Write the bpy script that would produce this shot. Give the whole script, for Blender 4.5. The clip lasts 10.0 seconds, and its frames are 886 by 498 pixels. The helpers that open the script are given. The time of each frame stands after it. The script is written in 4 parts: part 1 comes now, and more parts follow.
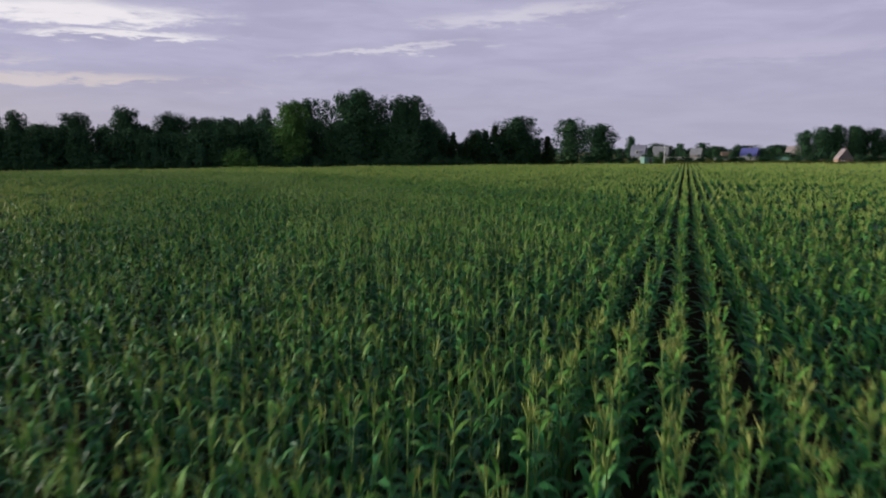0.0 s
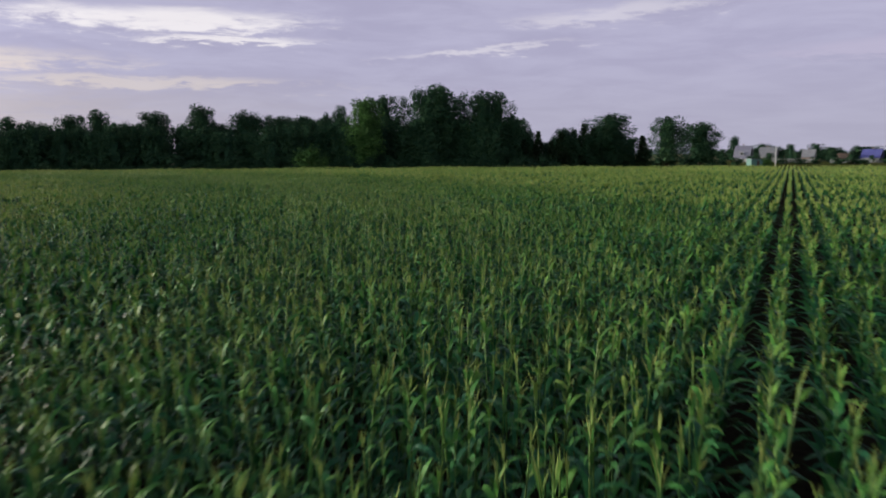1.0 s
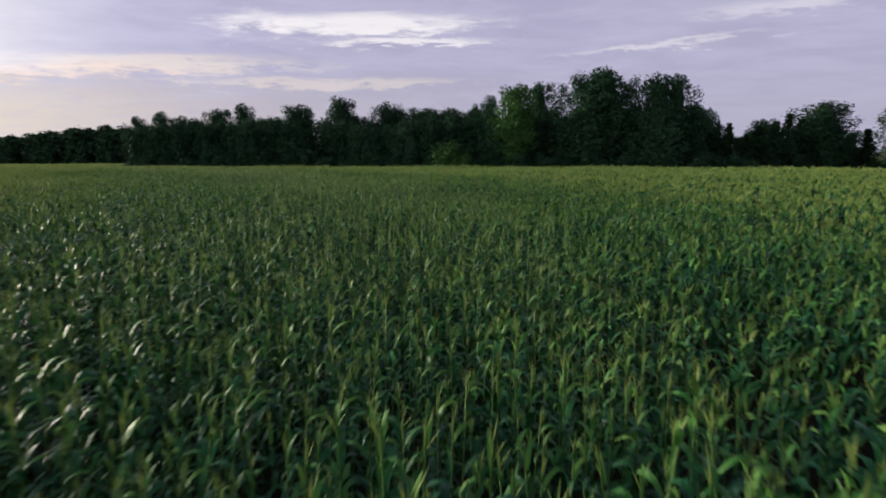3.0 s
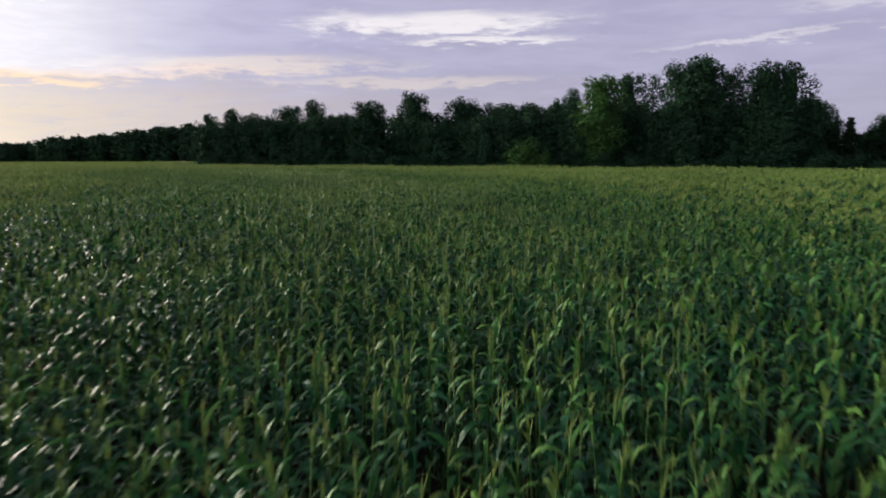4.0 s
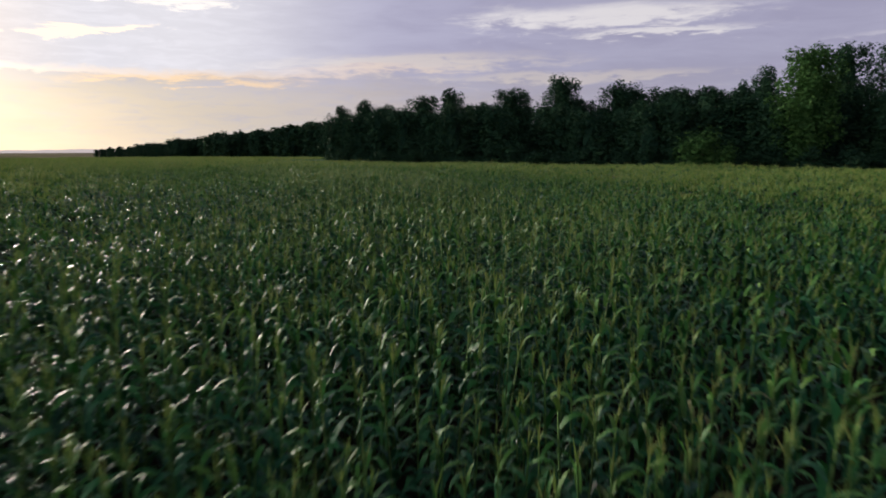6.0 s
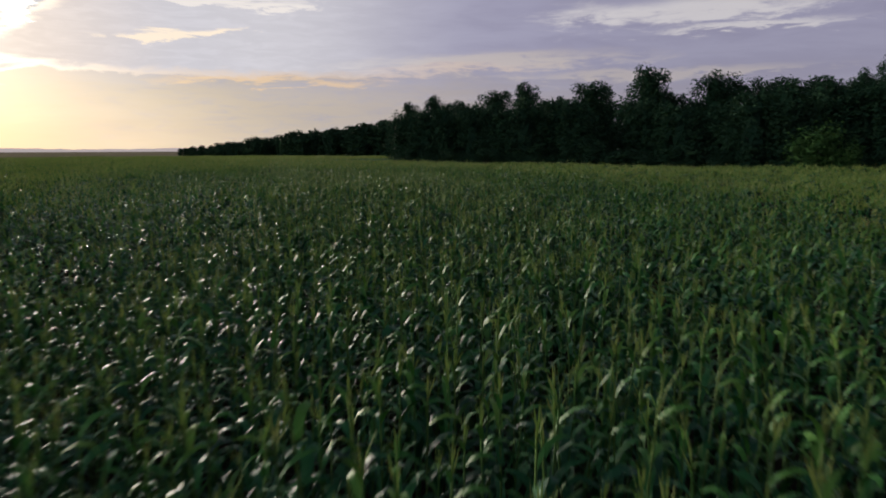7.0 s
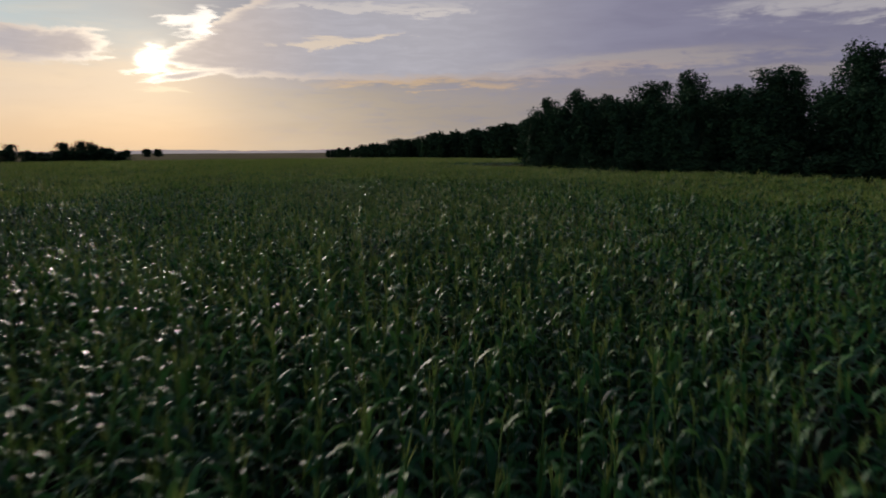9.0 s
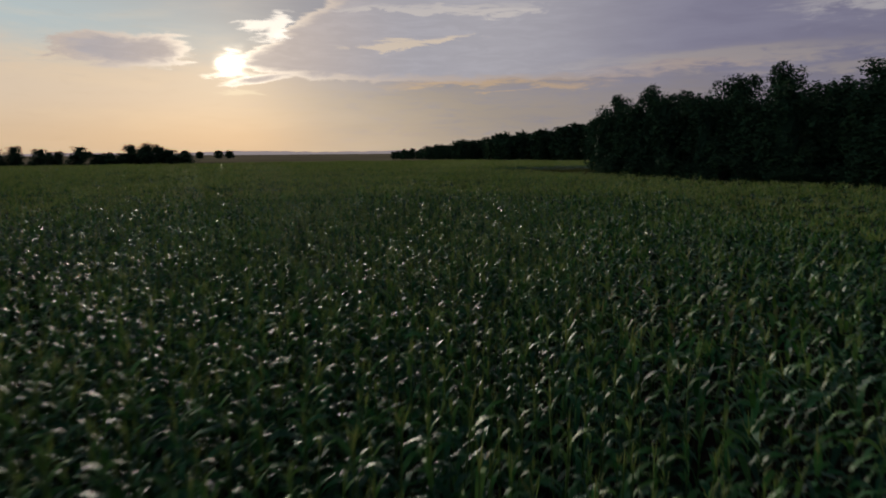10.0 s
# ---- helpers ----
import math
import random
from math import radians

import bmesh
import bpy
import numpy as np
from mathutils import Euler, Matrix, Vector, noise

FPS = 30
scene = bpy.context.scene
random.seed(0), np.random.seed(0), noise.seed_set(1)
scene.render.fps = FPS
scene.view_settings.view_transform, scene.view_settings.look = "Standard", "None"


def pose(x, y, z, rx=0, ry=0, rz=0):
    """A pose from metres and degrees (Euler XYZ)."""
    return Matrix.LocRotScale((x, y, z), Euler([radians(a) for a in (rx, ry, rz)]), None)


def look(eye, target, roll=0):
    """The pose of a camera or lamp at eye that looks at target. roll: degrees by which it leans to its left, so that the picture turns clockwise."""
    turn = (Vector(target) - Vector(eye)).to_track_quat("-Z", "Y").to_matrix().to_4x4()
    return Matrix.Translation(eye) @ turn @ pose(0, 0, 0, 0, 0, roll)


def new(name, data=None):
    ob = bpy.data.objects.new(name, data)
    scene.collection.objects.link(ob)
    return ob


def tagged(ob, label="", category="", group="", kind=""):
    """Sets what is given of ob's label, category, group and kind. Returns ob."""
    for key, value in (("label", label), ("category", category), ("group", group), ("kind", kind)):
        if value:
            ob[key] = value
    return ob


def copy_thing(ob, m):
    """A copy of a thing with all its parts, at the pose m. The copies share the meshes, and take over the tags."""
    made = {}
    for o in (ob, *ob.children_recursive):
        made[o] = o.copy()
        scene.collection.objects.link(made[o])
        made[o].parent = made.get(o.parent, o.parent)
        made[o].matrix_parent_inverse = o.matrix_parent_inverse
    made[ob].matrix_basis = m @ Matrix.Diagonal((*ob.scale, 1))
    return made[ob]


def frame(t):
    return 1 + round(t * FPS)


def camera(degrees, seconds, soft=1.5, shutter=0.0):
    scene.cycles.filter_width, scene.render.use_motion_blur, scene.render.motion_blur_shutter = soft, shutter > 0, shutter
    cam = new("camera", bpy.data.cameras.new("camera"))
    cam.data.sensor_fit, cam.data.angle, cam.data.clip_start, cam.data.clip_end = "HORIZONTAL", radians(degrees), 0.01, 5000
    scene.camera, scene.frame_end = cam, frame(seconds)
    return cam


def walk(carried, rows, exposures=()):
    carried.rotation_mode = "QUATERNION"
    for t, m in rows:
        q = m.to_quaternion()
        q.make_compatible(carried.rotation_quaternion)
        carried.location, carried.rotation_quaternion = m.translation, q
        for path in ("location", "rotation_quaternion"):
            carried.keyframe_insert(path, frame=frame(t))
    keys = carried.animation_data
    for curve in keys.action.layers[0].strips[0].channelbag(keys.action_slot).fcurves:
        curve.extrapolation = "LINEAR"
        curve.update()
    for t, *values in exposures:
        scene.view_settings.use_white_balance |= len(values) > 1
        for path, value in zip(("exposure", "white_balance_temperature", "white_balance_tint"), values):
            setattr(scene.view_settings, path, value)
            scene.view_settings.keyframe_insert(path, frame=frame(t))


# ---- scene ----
cam = camera(64.0, 10.0, soft=1.9, shutter=0.2)
# seconds, place, yaw to the left, pitch, roll
PATH = [
    (0.0, (-0.00, 0.00, 4.97), 0.18, -7.75, -0.42),
    (0.5, (1.11, 6.95, 4.83), 3.66, -7.66, -0.33),
    (1.0, (1.79, 13.96, 4.73), 7.36, -7.62, -0.25),
    (1.5, (2.06, 20.82, 4.63), 10.93, -7.61, -0.18),
    (2.0, (1.93, 27.65, 4.54), 14.56, -7.61, -0.12),
    (2.5, (1.43, 34.18, 4.42), 17.81, -7.69, -0.06),
    (4.0, (-3.02, 52.15, 4.39), 27.49, -7.89, 0.05),
    (4.5, (-5.02, 58.11, 4.38), 30.87, -8.00, 0.07),
    (5.0, (-7.30, 63.95, 4.32), 33.99, -8.08, 0.08),
    (5.5, (-9.96, 69.69, 4.24), 37.11, -8.15, 0.09),
    (6.0, (-12.94, 75.22, 4.16), 40.27, -8.24, 0.08),
    (7.5, (-23.30, 89.70, 4.11), 49.58, -8.33, 0.02),
    (8.0, (-27.14, 94.23, 4.17), 52.57, -8.30, -0.02),
    (8.5, (-31.29, 98.47, 4.25), 55.49, -8.31, -0.07),
    (9.0, (-35.60, 102.52, 4.37), 58.49, -8.27, -0.12),
    (9.5, (-40.16, 106.44, 4.54), 61.57, -8.20, -0.19),
    (10.0, (-44.67, 110.36, 4.72), 64.02, -8.19, -0.26),
]


def aim(place, yaw, pitch, roll):
    return pose(*place, 0, 0, yaw) @ pose(0, 0, 0, 90 + pitch) @ pose(0, 0, 0, 0, 0, roll)


walk(cam, [(t, aim(place, yaw, pitch, roll)) for t, place, yaw, pitch, roll in PATH],
     exposures=[(0, 0.12, 6500, 10), (2.5, 0.20, 6500, 10), (4.5, 0.17, 6500, 10), (6, -0.10, 6500, 10), (7.5, -0.62, 6500, 11), (9, -1.02, 6450, 13), (10, -1.2, 6450, 13)])

# ---- sky, sun ----
SUN_AZ, SUN_EL = 80.2, 6.3          # degrees to the left of +y, degrees up


def maths(tree, op, a, b=None, c=None, clamp=False):
    n = tree.nodes.new("ShaderNodeMath")
    n.operation, n.use_clamp = op, clamp
    for k, v in enumerate((a, b, c)):
        if v is None:
            continue
        if isinstance(v, (int, float)):
            n.inputs[k].default_value = v
        else:
            tree.links.new(v, n.inputs[k])
    return n.outputs[0]


def blend(tree, fac, a, b):
    n = tree.nodes.new("ShaderNodeMix")
    n.data_type = "RGBA"
    for k, v in ((0, fac), (6, a), (7, b)):
        if isinstance(v, (int, float)):
            n.inputs[k].default_value = v
        elif isinstance(v, tuple):
            n.inputs[k].default_value = (*v, 1)
        else:
            tree.links.new(v, n.inputs[k])
    return n.outputs[2]


def lift(colour, k):
    n = wt.nodes.new("ShaderNodeVectorMath")
    n.operation = "SCALE"
    wt.links.new(colour, n.inputs[0])
    n.inputs[3].default_value = k
    return n.outputs[0]


def smooth(tree, v, lo, hi):
    n = tree.nodes.new("ShaderNodeMapRange")
    n.interpolation_type = "SMOOTHSTEP"
    tree.links.new(v, n.inputs[0])
    n.inputs[1].default_value, n.inputs[2].default_value = lo, hi
    return n.outputs[0]


def noise3(tree, vec, scale, detail=4.0, rough=0.55, distort=0.0):
    n = tree.nodes.new("ShaderNodeTexNoise")
    if vec is not None:
        tree.links.new(vec, n.inputs["Vector"])
    n.inputs["Scale"].default_value, n.inputs["Detail"].default_value = scale, detail
    n.inputs["Roughness"].default_value, n.inputs["Distortion"].default_value = rough, distort
    return n.outputs["Fac"]


world = bpy.data.worlds.new("evening_sky")
scene.world = world
world.use_nodes = True
wt = world.node_tree
wt.nodes.clear()
sky = wt.nodes.new("ShaderNodeTexSky")
sky.sky_type, sky.sun_disc = "NISHITA", False
sky.sun_elevation, sky.sun_rotation = radians(SUN_EL), radians(-SUN_AZ)
sky.air_density, sky.dust_density, sky.ozone_density = 1.0, 1.5, 1.0
coords = wt.nodes.new("ShaderNodeTexCoord")
split = wt.nodes.new("ShaderNodeSeparateXYZ")
wt.links.new(coords.outputs["Generated"], split.inputs[0])
DX, DY, DZ = split.outputs
AZ = maths(wt, "MULTIPLY", maths(wt, "ARCTAN2", maths(wt, "MULTIPLY", DX, -1.0), DY), 57.2958)
EL = maths(wt, "MULTIPLY", maths(wt, "ARCSINE", DZ), 57.2958)
flat = wt.nodes.new("ShaderNodeCombineXYZ")
wt.links.new(maths(wt, "MULTIPLY", AZ, 0.055), flat.inputs[0])
wt.links.new(maths(wt, "MULTIPLY", EL, 0.30), flat.inputs[1])
FLAT = flat.outputs[0]
N1 = maths(wt, "SUBTRACT", noise3(wt, FLAT, 2.2, 6.0, 0.6, 0.4), 0.5)       # broad wisps
N2 = maths(wt, "SUBTRACT", noise3(wt, FLAT, 7.0, 6.0, 0.65, 0.6), 0.5)      # fine wisps
AZW = maths(wt, "ADD", AZ, maths(wt, "MULTIPLY", N1, 9.0))
ELW = maths(wt, "ADD", EL, maths(wt, "ADD", maths(wt, "MULTIPLY", N1, 2.0), maths(wt, "MULTIPLY", N2, 1.6)))


def streak(az, el, wide, tall, slope=0.0, lo=0.2, hi=0.95, ragged=1.3):
    """A cloud bank centred at az, el, with half sizes in degrees and a ragged edge."""
    da = maths(wt, "SUBTRACT", AZW, az)
    de = maths(wt, "SUBTRACT", maths(wt, "SUBTRACT", ELW, el), maths(wt, "MULTIPLY", da, slope))
    a = maths(wt, "POWER", maths(wt, "ABSOLUTE", maths(wt, "DIVIDE", da, wide)), 2.0)
    e = maths(wt, "POWER", maths(wt, "ABSOLUTE", maths(wt, "DIVIDE", de, tall)), 2.0)
    g = maths(wt, "EXPONENT", maths(wt, "MULTIPLY", maths(wt, "ADD", a, e), -1.0))
    body = smooth(wt, g, 0.0, 0.08)
    g = maths(wt, "ADD", g, maths(wt, "MULTIPLY", N2, ragged))
    return maths(wt, "MULTIPLY", smooth(wt, g, lo, hi), body)


# how near to the sun a direction lies
sd = (-math.sin(radians(SUN_AZ)) * math.cos(radians(SUN_EL)), math.cos(radians(SUN_AZ)) * math.cos(radians(SUN_EL)), math.sin(radians(SUN_EL)))
dot = maths(wt, "ADD", maths(wt, "ADD", maths(wt, "MULTIPLY", DX, sd[0]), maths(wt, "MULTIPLY", DY, sd[1])), maths(wt, "MULTIPLY", DZ, sd[2]))
OFF = maths(wt, "MULTIPLY", maths(wt, "ARCCOSINE", maths(wt, "MINIMUM", dot, 1.0)), 57.2958)
SUNWARD = maths(wt, "EXPONENT", maths(wt, "MULTIPLY", maths(wt, "POWER", maths(wt, "DIVIDE", OFF, 38.0), 2.0), -1.0))

# the high veil of cloud: lilac grey, warmer towards the sun and the horizon
veil = blend(wt, smooth(wt, N1, -0.18, 0.2), (0.372, 0.360, 0.505), (0.432, 0.422, 0.572))
veil = blend(wt, smooth(wt, AZ, 35.0, 75.0), veil, blend(wt, smooth(wt, N1, -0.18, 0.2), (0.415, 0.408, 0.445), (0.455, 0.448, 0.482)))
low = smooth(wt, EL, 9.0, 0.0)
veil = blend(wt, maths(wt, "MULTIPLY", low, 0.55), veil, (0.38, 0.37, 0.455))
warm = maths(wt, "MULTIPLY", SUNWARD, smooth(wt, maths(wt, "ADD", EL, maths(wt, "MULTIPLY", N1, 3.0)), 6.6, 3.0))
warm = maths(wt, "MULTIPLY", warm, smooth(wt, N2, -0.5, 0.10))
veil = blend(wt, warm, veil, (0.60, 0.50, 0.36))
cream = (0.80, 0.70, 0.58)
white = (0.90, 0.86, 0.86)
for args, colour, amount in (
        ((28.0, 9.8, 10.5, 1.0, -0.02), white, 0.75),
        ((24.0, 8.5, 7.0, 0.35, -0.02), white, 0.7),
        ((44.0, 6.4, 13.0, 0.8, -0.03), cream, 0.50),
        ((30.0, 5.3, 14.0, 0.45, 0.0), cream, 0.40),
        ((4.0, 7.9, 8.0, 0.30, -0.06), white, 0.36),
        ((-6.0, 10.5, 9.0, 0.7, -0.05), white, 0.30),
        ((-25.0, 7.0, 9.0, 0.8, 0.0), (0.50, 0.46, 0.60), 0.5),
        ((48.0, 5.7, 9.0, 0.5, -0.055), (0.74, 0.58, 0.50), 0.5),
        ((61.0, 4.9, 9.0, 0.35, 0.0), (0.90, 0.62, 0.34), 0.6)):
    veil = blend(wt, maths(wt, "MULTIPLY", streak(*args), amount), veil, colour)

# brighter towards the sun's side, as thin cloud is
veil = blend(wt, smooth(wt, AZ, 26.0, 84.0), veil, lift(veil, 1.72))
# clear evening sky between the banks: warm below, pale blue above
clear = blend(wt, smooth(wt, EL, 0.0, 4.5), (1.55, 1.18, 0.78), (1.60, 1.33, 1.02))
clear = blend(wt, smooth(wt, maths(wt, "ADD", EL, maths(wt, "MULTIPLY", N2, 3.0)), 5.0, 9.0), clear, (1.05, 1.28, 1.32))
clear = blend(wt, maths(wt, "MULTIPLY", smooth(wt, N1, -0.05, 0.2), 0.22), clear, (1.9, 1.5, 1.0))
clear = blend(wt, maths(wt, "MULTIPLY", smooth(wt, N2, 0.0, 0.25), 0.15), clear, (1.1, 0.88, 0.64))
veil = blend(wt, smooth(wt, maths(wt, "ADD", maths(wt, "SUBTRACT", AZ, maths(wt, "MULTIPLY", EL, 1.5)), maths(wt, "MULTIPLY", N1, 4.0)), 54.0, 82.0), veil, clear)
puff = wt.nodes.new("ShaderNodeCombineXYZ")
wt.links.new(maths(wt, "MULTIPLY", AZ, 0.13), puff.inputs[0])
wt.links.new(maths(wt, "MULTIPLY", EL, 0.42), puff.inputs[1])
N3 = maths(wt, "SUBTRACT", noise3(wt, puff.outputs[0], 2.6, 9.0, 0.62, 0.5), 0.5)


def lump(az, el, wide, tall, slope=0.0, edge=2.6):
    da = maths(wt, "SUBTRACT", AZ, az)
    de = maths(wt, "SUBTRACT", maths(wt, "SUBTRACT", EL, el), maths(wt, "MULTIPLY", da, slope))
    a = maths(wt, "POWER", maths(wt, "ABSOLUTE", maths(wt, "DIVIDE", da, wide)), edge)
    e = maths(wt, "POWER", maths(wt, "ABSOLUTE", maths(wt, "DIVIDE", de, tall)), 2.2)
    return maths(wt, "EXPONENT", maths(wt, "MULTIPLY", maths(wt, "ADD", a, e), -1.0))


# cloud banks: thick parts grey, thin parts and rims lit by the sun behind them
inward = maths(wt, "SUBTRACT", maths(wt, "SUBTRACT", 82.0, maths(wt, "MULTIPLY", maths(wt, "SUBTRACT", EL, 6.0), 1.55)), AZ)
upward = maths(wt, "SUBTRACT", EL, maths(wt, "ADD", 4.75, maths(wt, "MULTIPLY", maths(wt, "MAXIMUM", maths(wt, "SUBTRACT", AZ, 74.0), 0.0), 0.16)))
wide_bank = maths(wt, "MINIMUM", maths(wt, "MINIMUM", maths(wt, "MULTIPLY", inward, 0.28), maths(wt, "MULTIPLY", upward, 0.85)), 1.25)
dense = maths(wt, "MAXIMUM", maths(wt, "MAXIMUM", wide_bank, lump(87.6, 7.0, 4.6, 1.25)), maths(wt, "MULTIPLY", lump(78.0, 5.2, 3.2, 0.35, -0.15), 0.8))
dense = maths(wt, "ADD", dense, maths(wt, "ADD", maths(wt, "MULTIPLY", N3, 1.15), maths(wt, "MULTIPLY", N2, 0.5)))
bank = smooth(wt, dense, 0.26, 0.50)
thick = smooth(wt, dense, 0.34, 0.88)
near_sun = maths(wt, "EXPONENT", maths(wt, "MULTIPLY", maths(wt, "DIVIDE", OFF, 5.5), -1.0))
rim = blend(wt, near_sun, (0.94, 0.78, 0.68), (3.6, 3.1, 2.4))
body = blend(wt, smooth(wt, OFF, 2.0, 15.0), (1.12, 0.96, 0.86), (0.84, 0.82, 0.88))
body = blend(wt, smooth(wt, N2, -0.12, 0.2), body, lift(body, 1.09))
veil = blend(wt, maths(wt, "MULTIPLY", bank, smooth(wt, AZ, 44.0, 62.0)), veil, blend(wt, thick, rim, body))
for args, colour, amount in (
        ((80.9, 5.6, 2.6, 0.40, -0.03, 0.4, 1.0, 2.2), (3.0, 2.7, 2.2), 0.8),
        ((66.5, 8.1, 6.0, 0.40, -0.09, 0.35, 0.8, 1.8), (1.5, 1.25, 0.95), 0.8),
        ((64.0, 10.5, 9.0, 0.40, -0.02, 0.35, 0.9, 1.8), (1.3, 1.2, 1.1), 0.7),
        ((77.0, 9.1, 2.4, 0.7, -0.35, 0.35, 0.8, 1.6), (2.6, 2.4, 2.1), 0.9),
        ((79.0, 4.1, 2.0, 0.3, 0.0, 0.4, 1.0, 2.2), (2.0, 1.8, 1.3), 0.5)):
    veil = blend(wt, maths(wt, "MULTIPLY", streak(*args), amount), veil, colour)
hole = maths(wt, "ADD", OFF, maths(wt, "MULTIPLY", N3, 2.4))
core = maths(wt, "EXPONENT", maths(wt, "MULTIPLY", maths(wt, "POWER", maths(wt, "DIVIDE", maths(wt, "MAXIMUM", hole, 0.0), 0.62), 2.0), -1.0))
aura = maths(wt, "EXPONENT", maths(wt, "MULTIPLY", maths(wt, "DIVIDE", OFF, 3.5), -1.0))
veil = blend(wt, core, veil, (12.0, 10.5, 8.0))
glow = wt.nodes.new("ShaderNodeMix")
glow.data_type, glow.blend_type = "RGBA", "ADD"
wt.links.new(maths(wt, "MULTIPLY", aura, 0.5), glow.inputs[0])
wt.links.new(veil, glow.inputs[6])
glow.inputs[7].default_value = (1.0, 0.90, 0.62, 1)
gap = maths(wt, "MULTIPLY", smooth(wt, AZ, 70.0, 80.0), maths(wt, "SUBTRACT", 1.0, bank), clamp=True)
overhead = blend(wt, smooth(wt, EL, 13.0, 55.0), glow.outputs[2], lift(glow.outputs[2], 0.26))
overhead = blend(wt, smooth(wt, OFF, 112.0, 165.0), overhead, lift(overhead, 0.25))
back_sky, back_cloud = wt.nodes.new("ShaderNodeBackground"), wt.nodes.new("ShaderNodeBackground")
wt.links.new(sky.outputs[0], back_sky.inputs[0])
back_sky.inputs[1].default_value = 0.05
wt.links.new(overhead, back_cloud.inputs[0])
back_cloud.inputs[1].default_value = 1.0
mix_sky, out_sky = wt.nodes.new("ShaderNodeMixShader"), wt.nodes.new("ShaderNodeOutputWorld")
wt.links.new(maths(wt, "SUBTRACT", 1.0, maths(wt, "MULTIPLY", gap, 0.12)), mix_sky.inputs[0])
wt.links.new(back_sky.outputs[0], mix_sky.inputs[1])
wt.links.new(back_cloud.outputs[0], mix_sky.inputs[2])
wt.links.new(mix_sky.outputs[0], out_sky.inputs[0])

sun_data = bpy.data.lights.new("sun", "SUN")
sun_data.energy, sun_data.angle, sun_data.color = 5.0, radians(6.0), (1.0, 0.90, 0.74)
sun = new("sun", sun_data)
sun.matrix_world = look((sd[0] * 300, sd[1] * 300, sd[2] * 300 + 20), (0, 0, 20))


# ---- materials ----
def material(name):
    m = bpy.data.materials.new(name)
    m.use_nodes = True
    t = m.node_tree
    return m, t, t.nodes["Principled BSDF"]


def ramp_mix(t, fac, stops):
    n = t.nodes.new("ShaderNodeValToRGB")
    while len(n.color_ramp.elements) < len(stops):
        n.color_ramp.elements.new(0.5)
    for e, (p, c) in zip(n.color_ramp.elements, stops):
        e.position, e.color = p, (*c, 1)
    t.links.new(fac, n.inputs[0])
    return n.outputs[0]


def place(t):
    return t.nodes.new("ShaderNodeNewGeometry").outputs["Position"]


def leaf_material(name, stops, rough, through_light, spec=0.5, patch=0.12, crinkle=0.0):
    """Leaves: colour by leaf and by stretch of ground, gloss, and light that comes through them."""
    m, t, b = material(name)
    geo = t.nodes.new("ShaderNodeNewGeometry")
    patchy = noise3(t, geo.outputs["Position"], patch, 3.0)
    fac = maths(t, "ADD", maths(t, "MULTIPLY", geo.outputs["Random Per Island"], 0.65), maths(t, "MULTIPLY", patchy, 0.45), clamp=True)
    fine = noise3(t, geo.outputs["Position"], 14.0, 3.0)
    fac = maths(t, "ADD", fac, maths(t, "MULTIPLY", maths(t, "SUBTRACT", fine, 0.5), 0.25), clamp=True)
    col = ramp_mix(t, fac, stops)
    t.links.new(col, b.inputs["Base Color"])
    b.inputs["Roughness"].default_value = rough
    b.inputs["Specular IOR Level"].default_value = spec
    if crinkle:
        bp = t.nodes.new("ShaderNodeBump")
        bp.inputs["Strength"].default_value, bp.inputs["Distance"].default_value = crinkle, 0.05
        t.links.new(noise3(t, geo.outputs["Position"], 11.0, 3.0, 0.6), bp.inputs["Height"])
        t.links.new(bp.outputs[0], b.inputs["Normal"])
    if through_light:
        tr = t.nodes.new("ShaderNodeBsdfTranslucent")
        t.links.new(col, tr.inputs["Color"])
        mx = t.nodes.new("ShaderNodeMixShader")
        mx.inputs[0].default_value = through_light
        t.links.new(b.outputs[0], mx.inputs[1])
        t.links.new(tr.outputs[0], mx.inputs[2])
        t.links.new(mx.outputs[0], t.nodes["Material Output"].inputs[0])
    return m


# top leaves yellower green; lower ones also darkened, row shade put into their colour
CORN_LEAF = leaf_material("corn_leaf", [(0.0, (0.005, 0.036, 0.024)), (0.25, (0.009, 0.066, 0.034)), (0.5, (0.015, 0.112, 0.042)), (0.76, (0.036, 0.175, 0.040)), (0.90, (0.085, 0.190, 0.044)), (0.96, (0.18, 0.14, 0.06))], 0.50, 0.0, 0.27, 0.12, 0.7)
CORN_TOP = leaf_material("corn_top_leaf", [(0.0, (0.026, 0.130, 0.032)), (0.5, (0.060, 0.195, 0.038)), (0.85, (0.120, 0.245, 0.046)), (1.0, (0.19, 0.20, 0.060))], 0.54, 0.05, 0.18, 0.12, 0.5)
CORN_STALK = leaf_material("corn_stalk", [(0.0, (0.05, 0.15, 0.03)), (1.0, (0.13, 0.21, 0.05))], 0.5, 0.0)
CORN_TASSEL = leaf_material("corn_tassel", [(0.0, (0.14, 0.250, 0.058)), (0.5, (0.195, 0.28, 0.070)), (0.85, (0.245, 0.285, 0.090)), (1.0, (0.29, 0.255, 0.105))], 0.7, 0.18, 0.15)
TREE_LEAF = leaf_material("tree_leaf", [(0.0, (0.020, 0.050, 0.034)), (0.6, (0.034, 0.080, 0.046)), (1.0, (0.058, 0.115, 0.052))], 0.75, 0.06, 0.02, 0.2)
PALE_LEAF = leaf_material("young_leaf", [(0.0, (0.042, 0.105, 0.032)), (0.6, (0.066, 0.150, 0.044)), (1.0, (0.10, 0.19, 0.055))], 0.7, 0.10, 0.04)
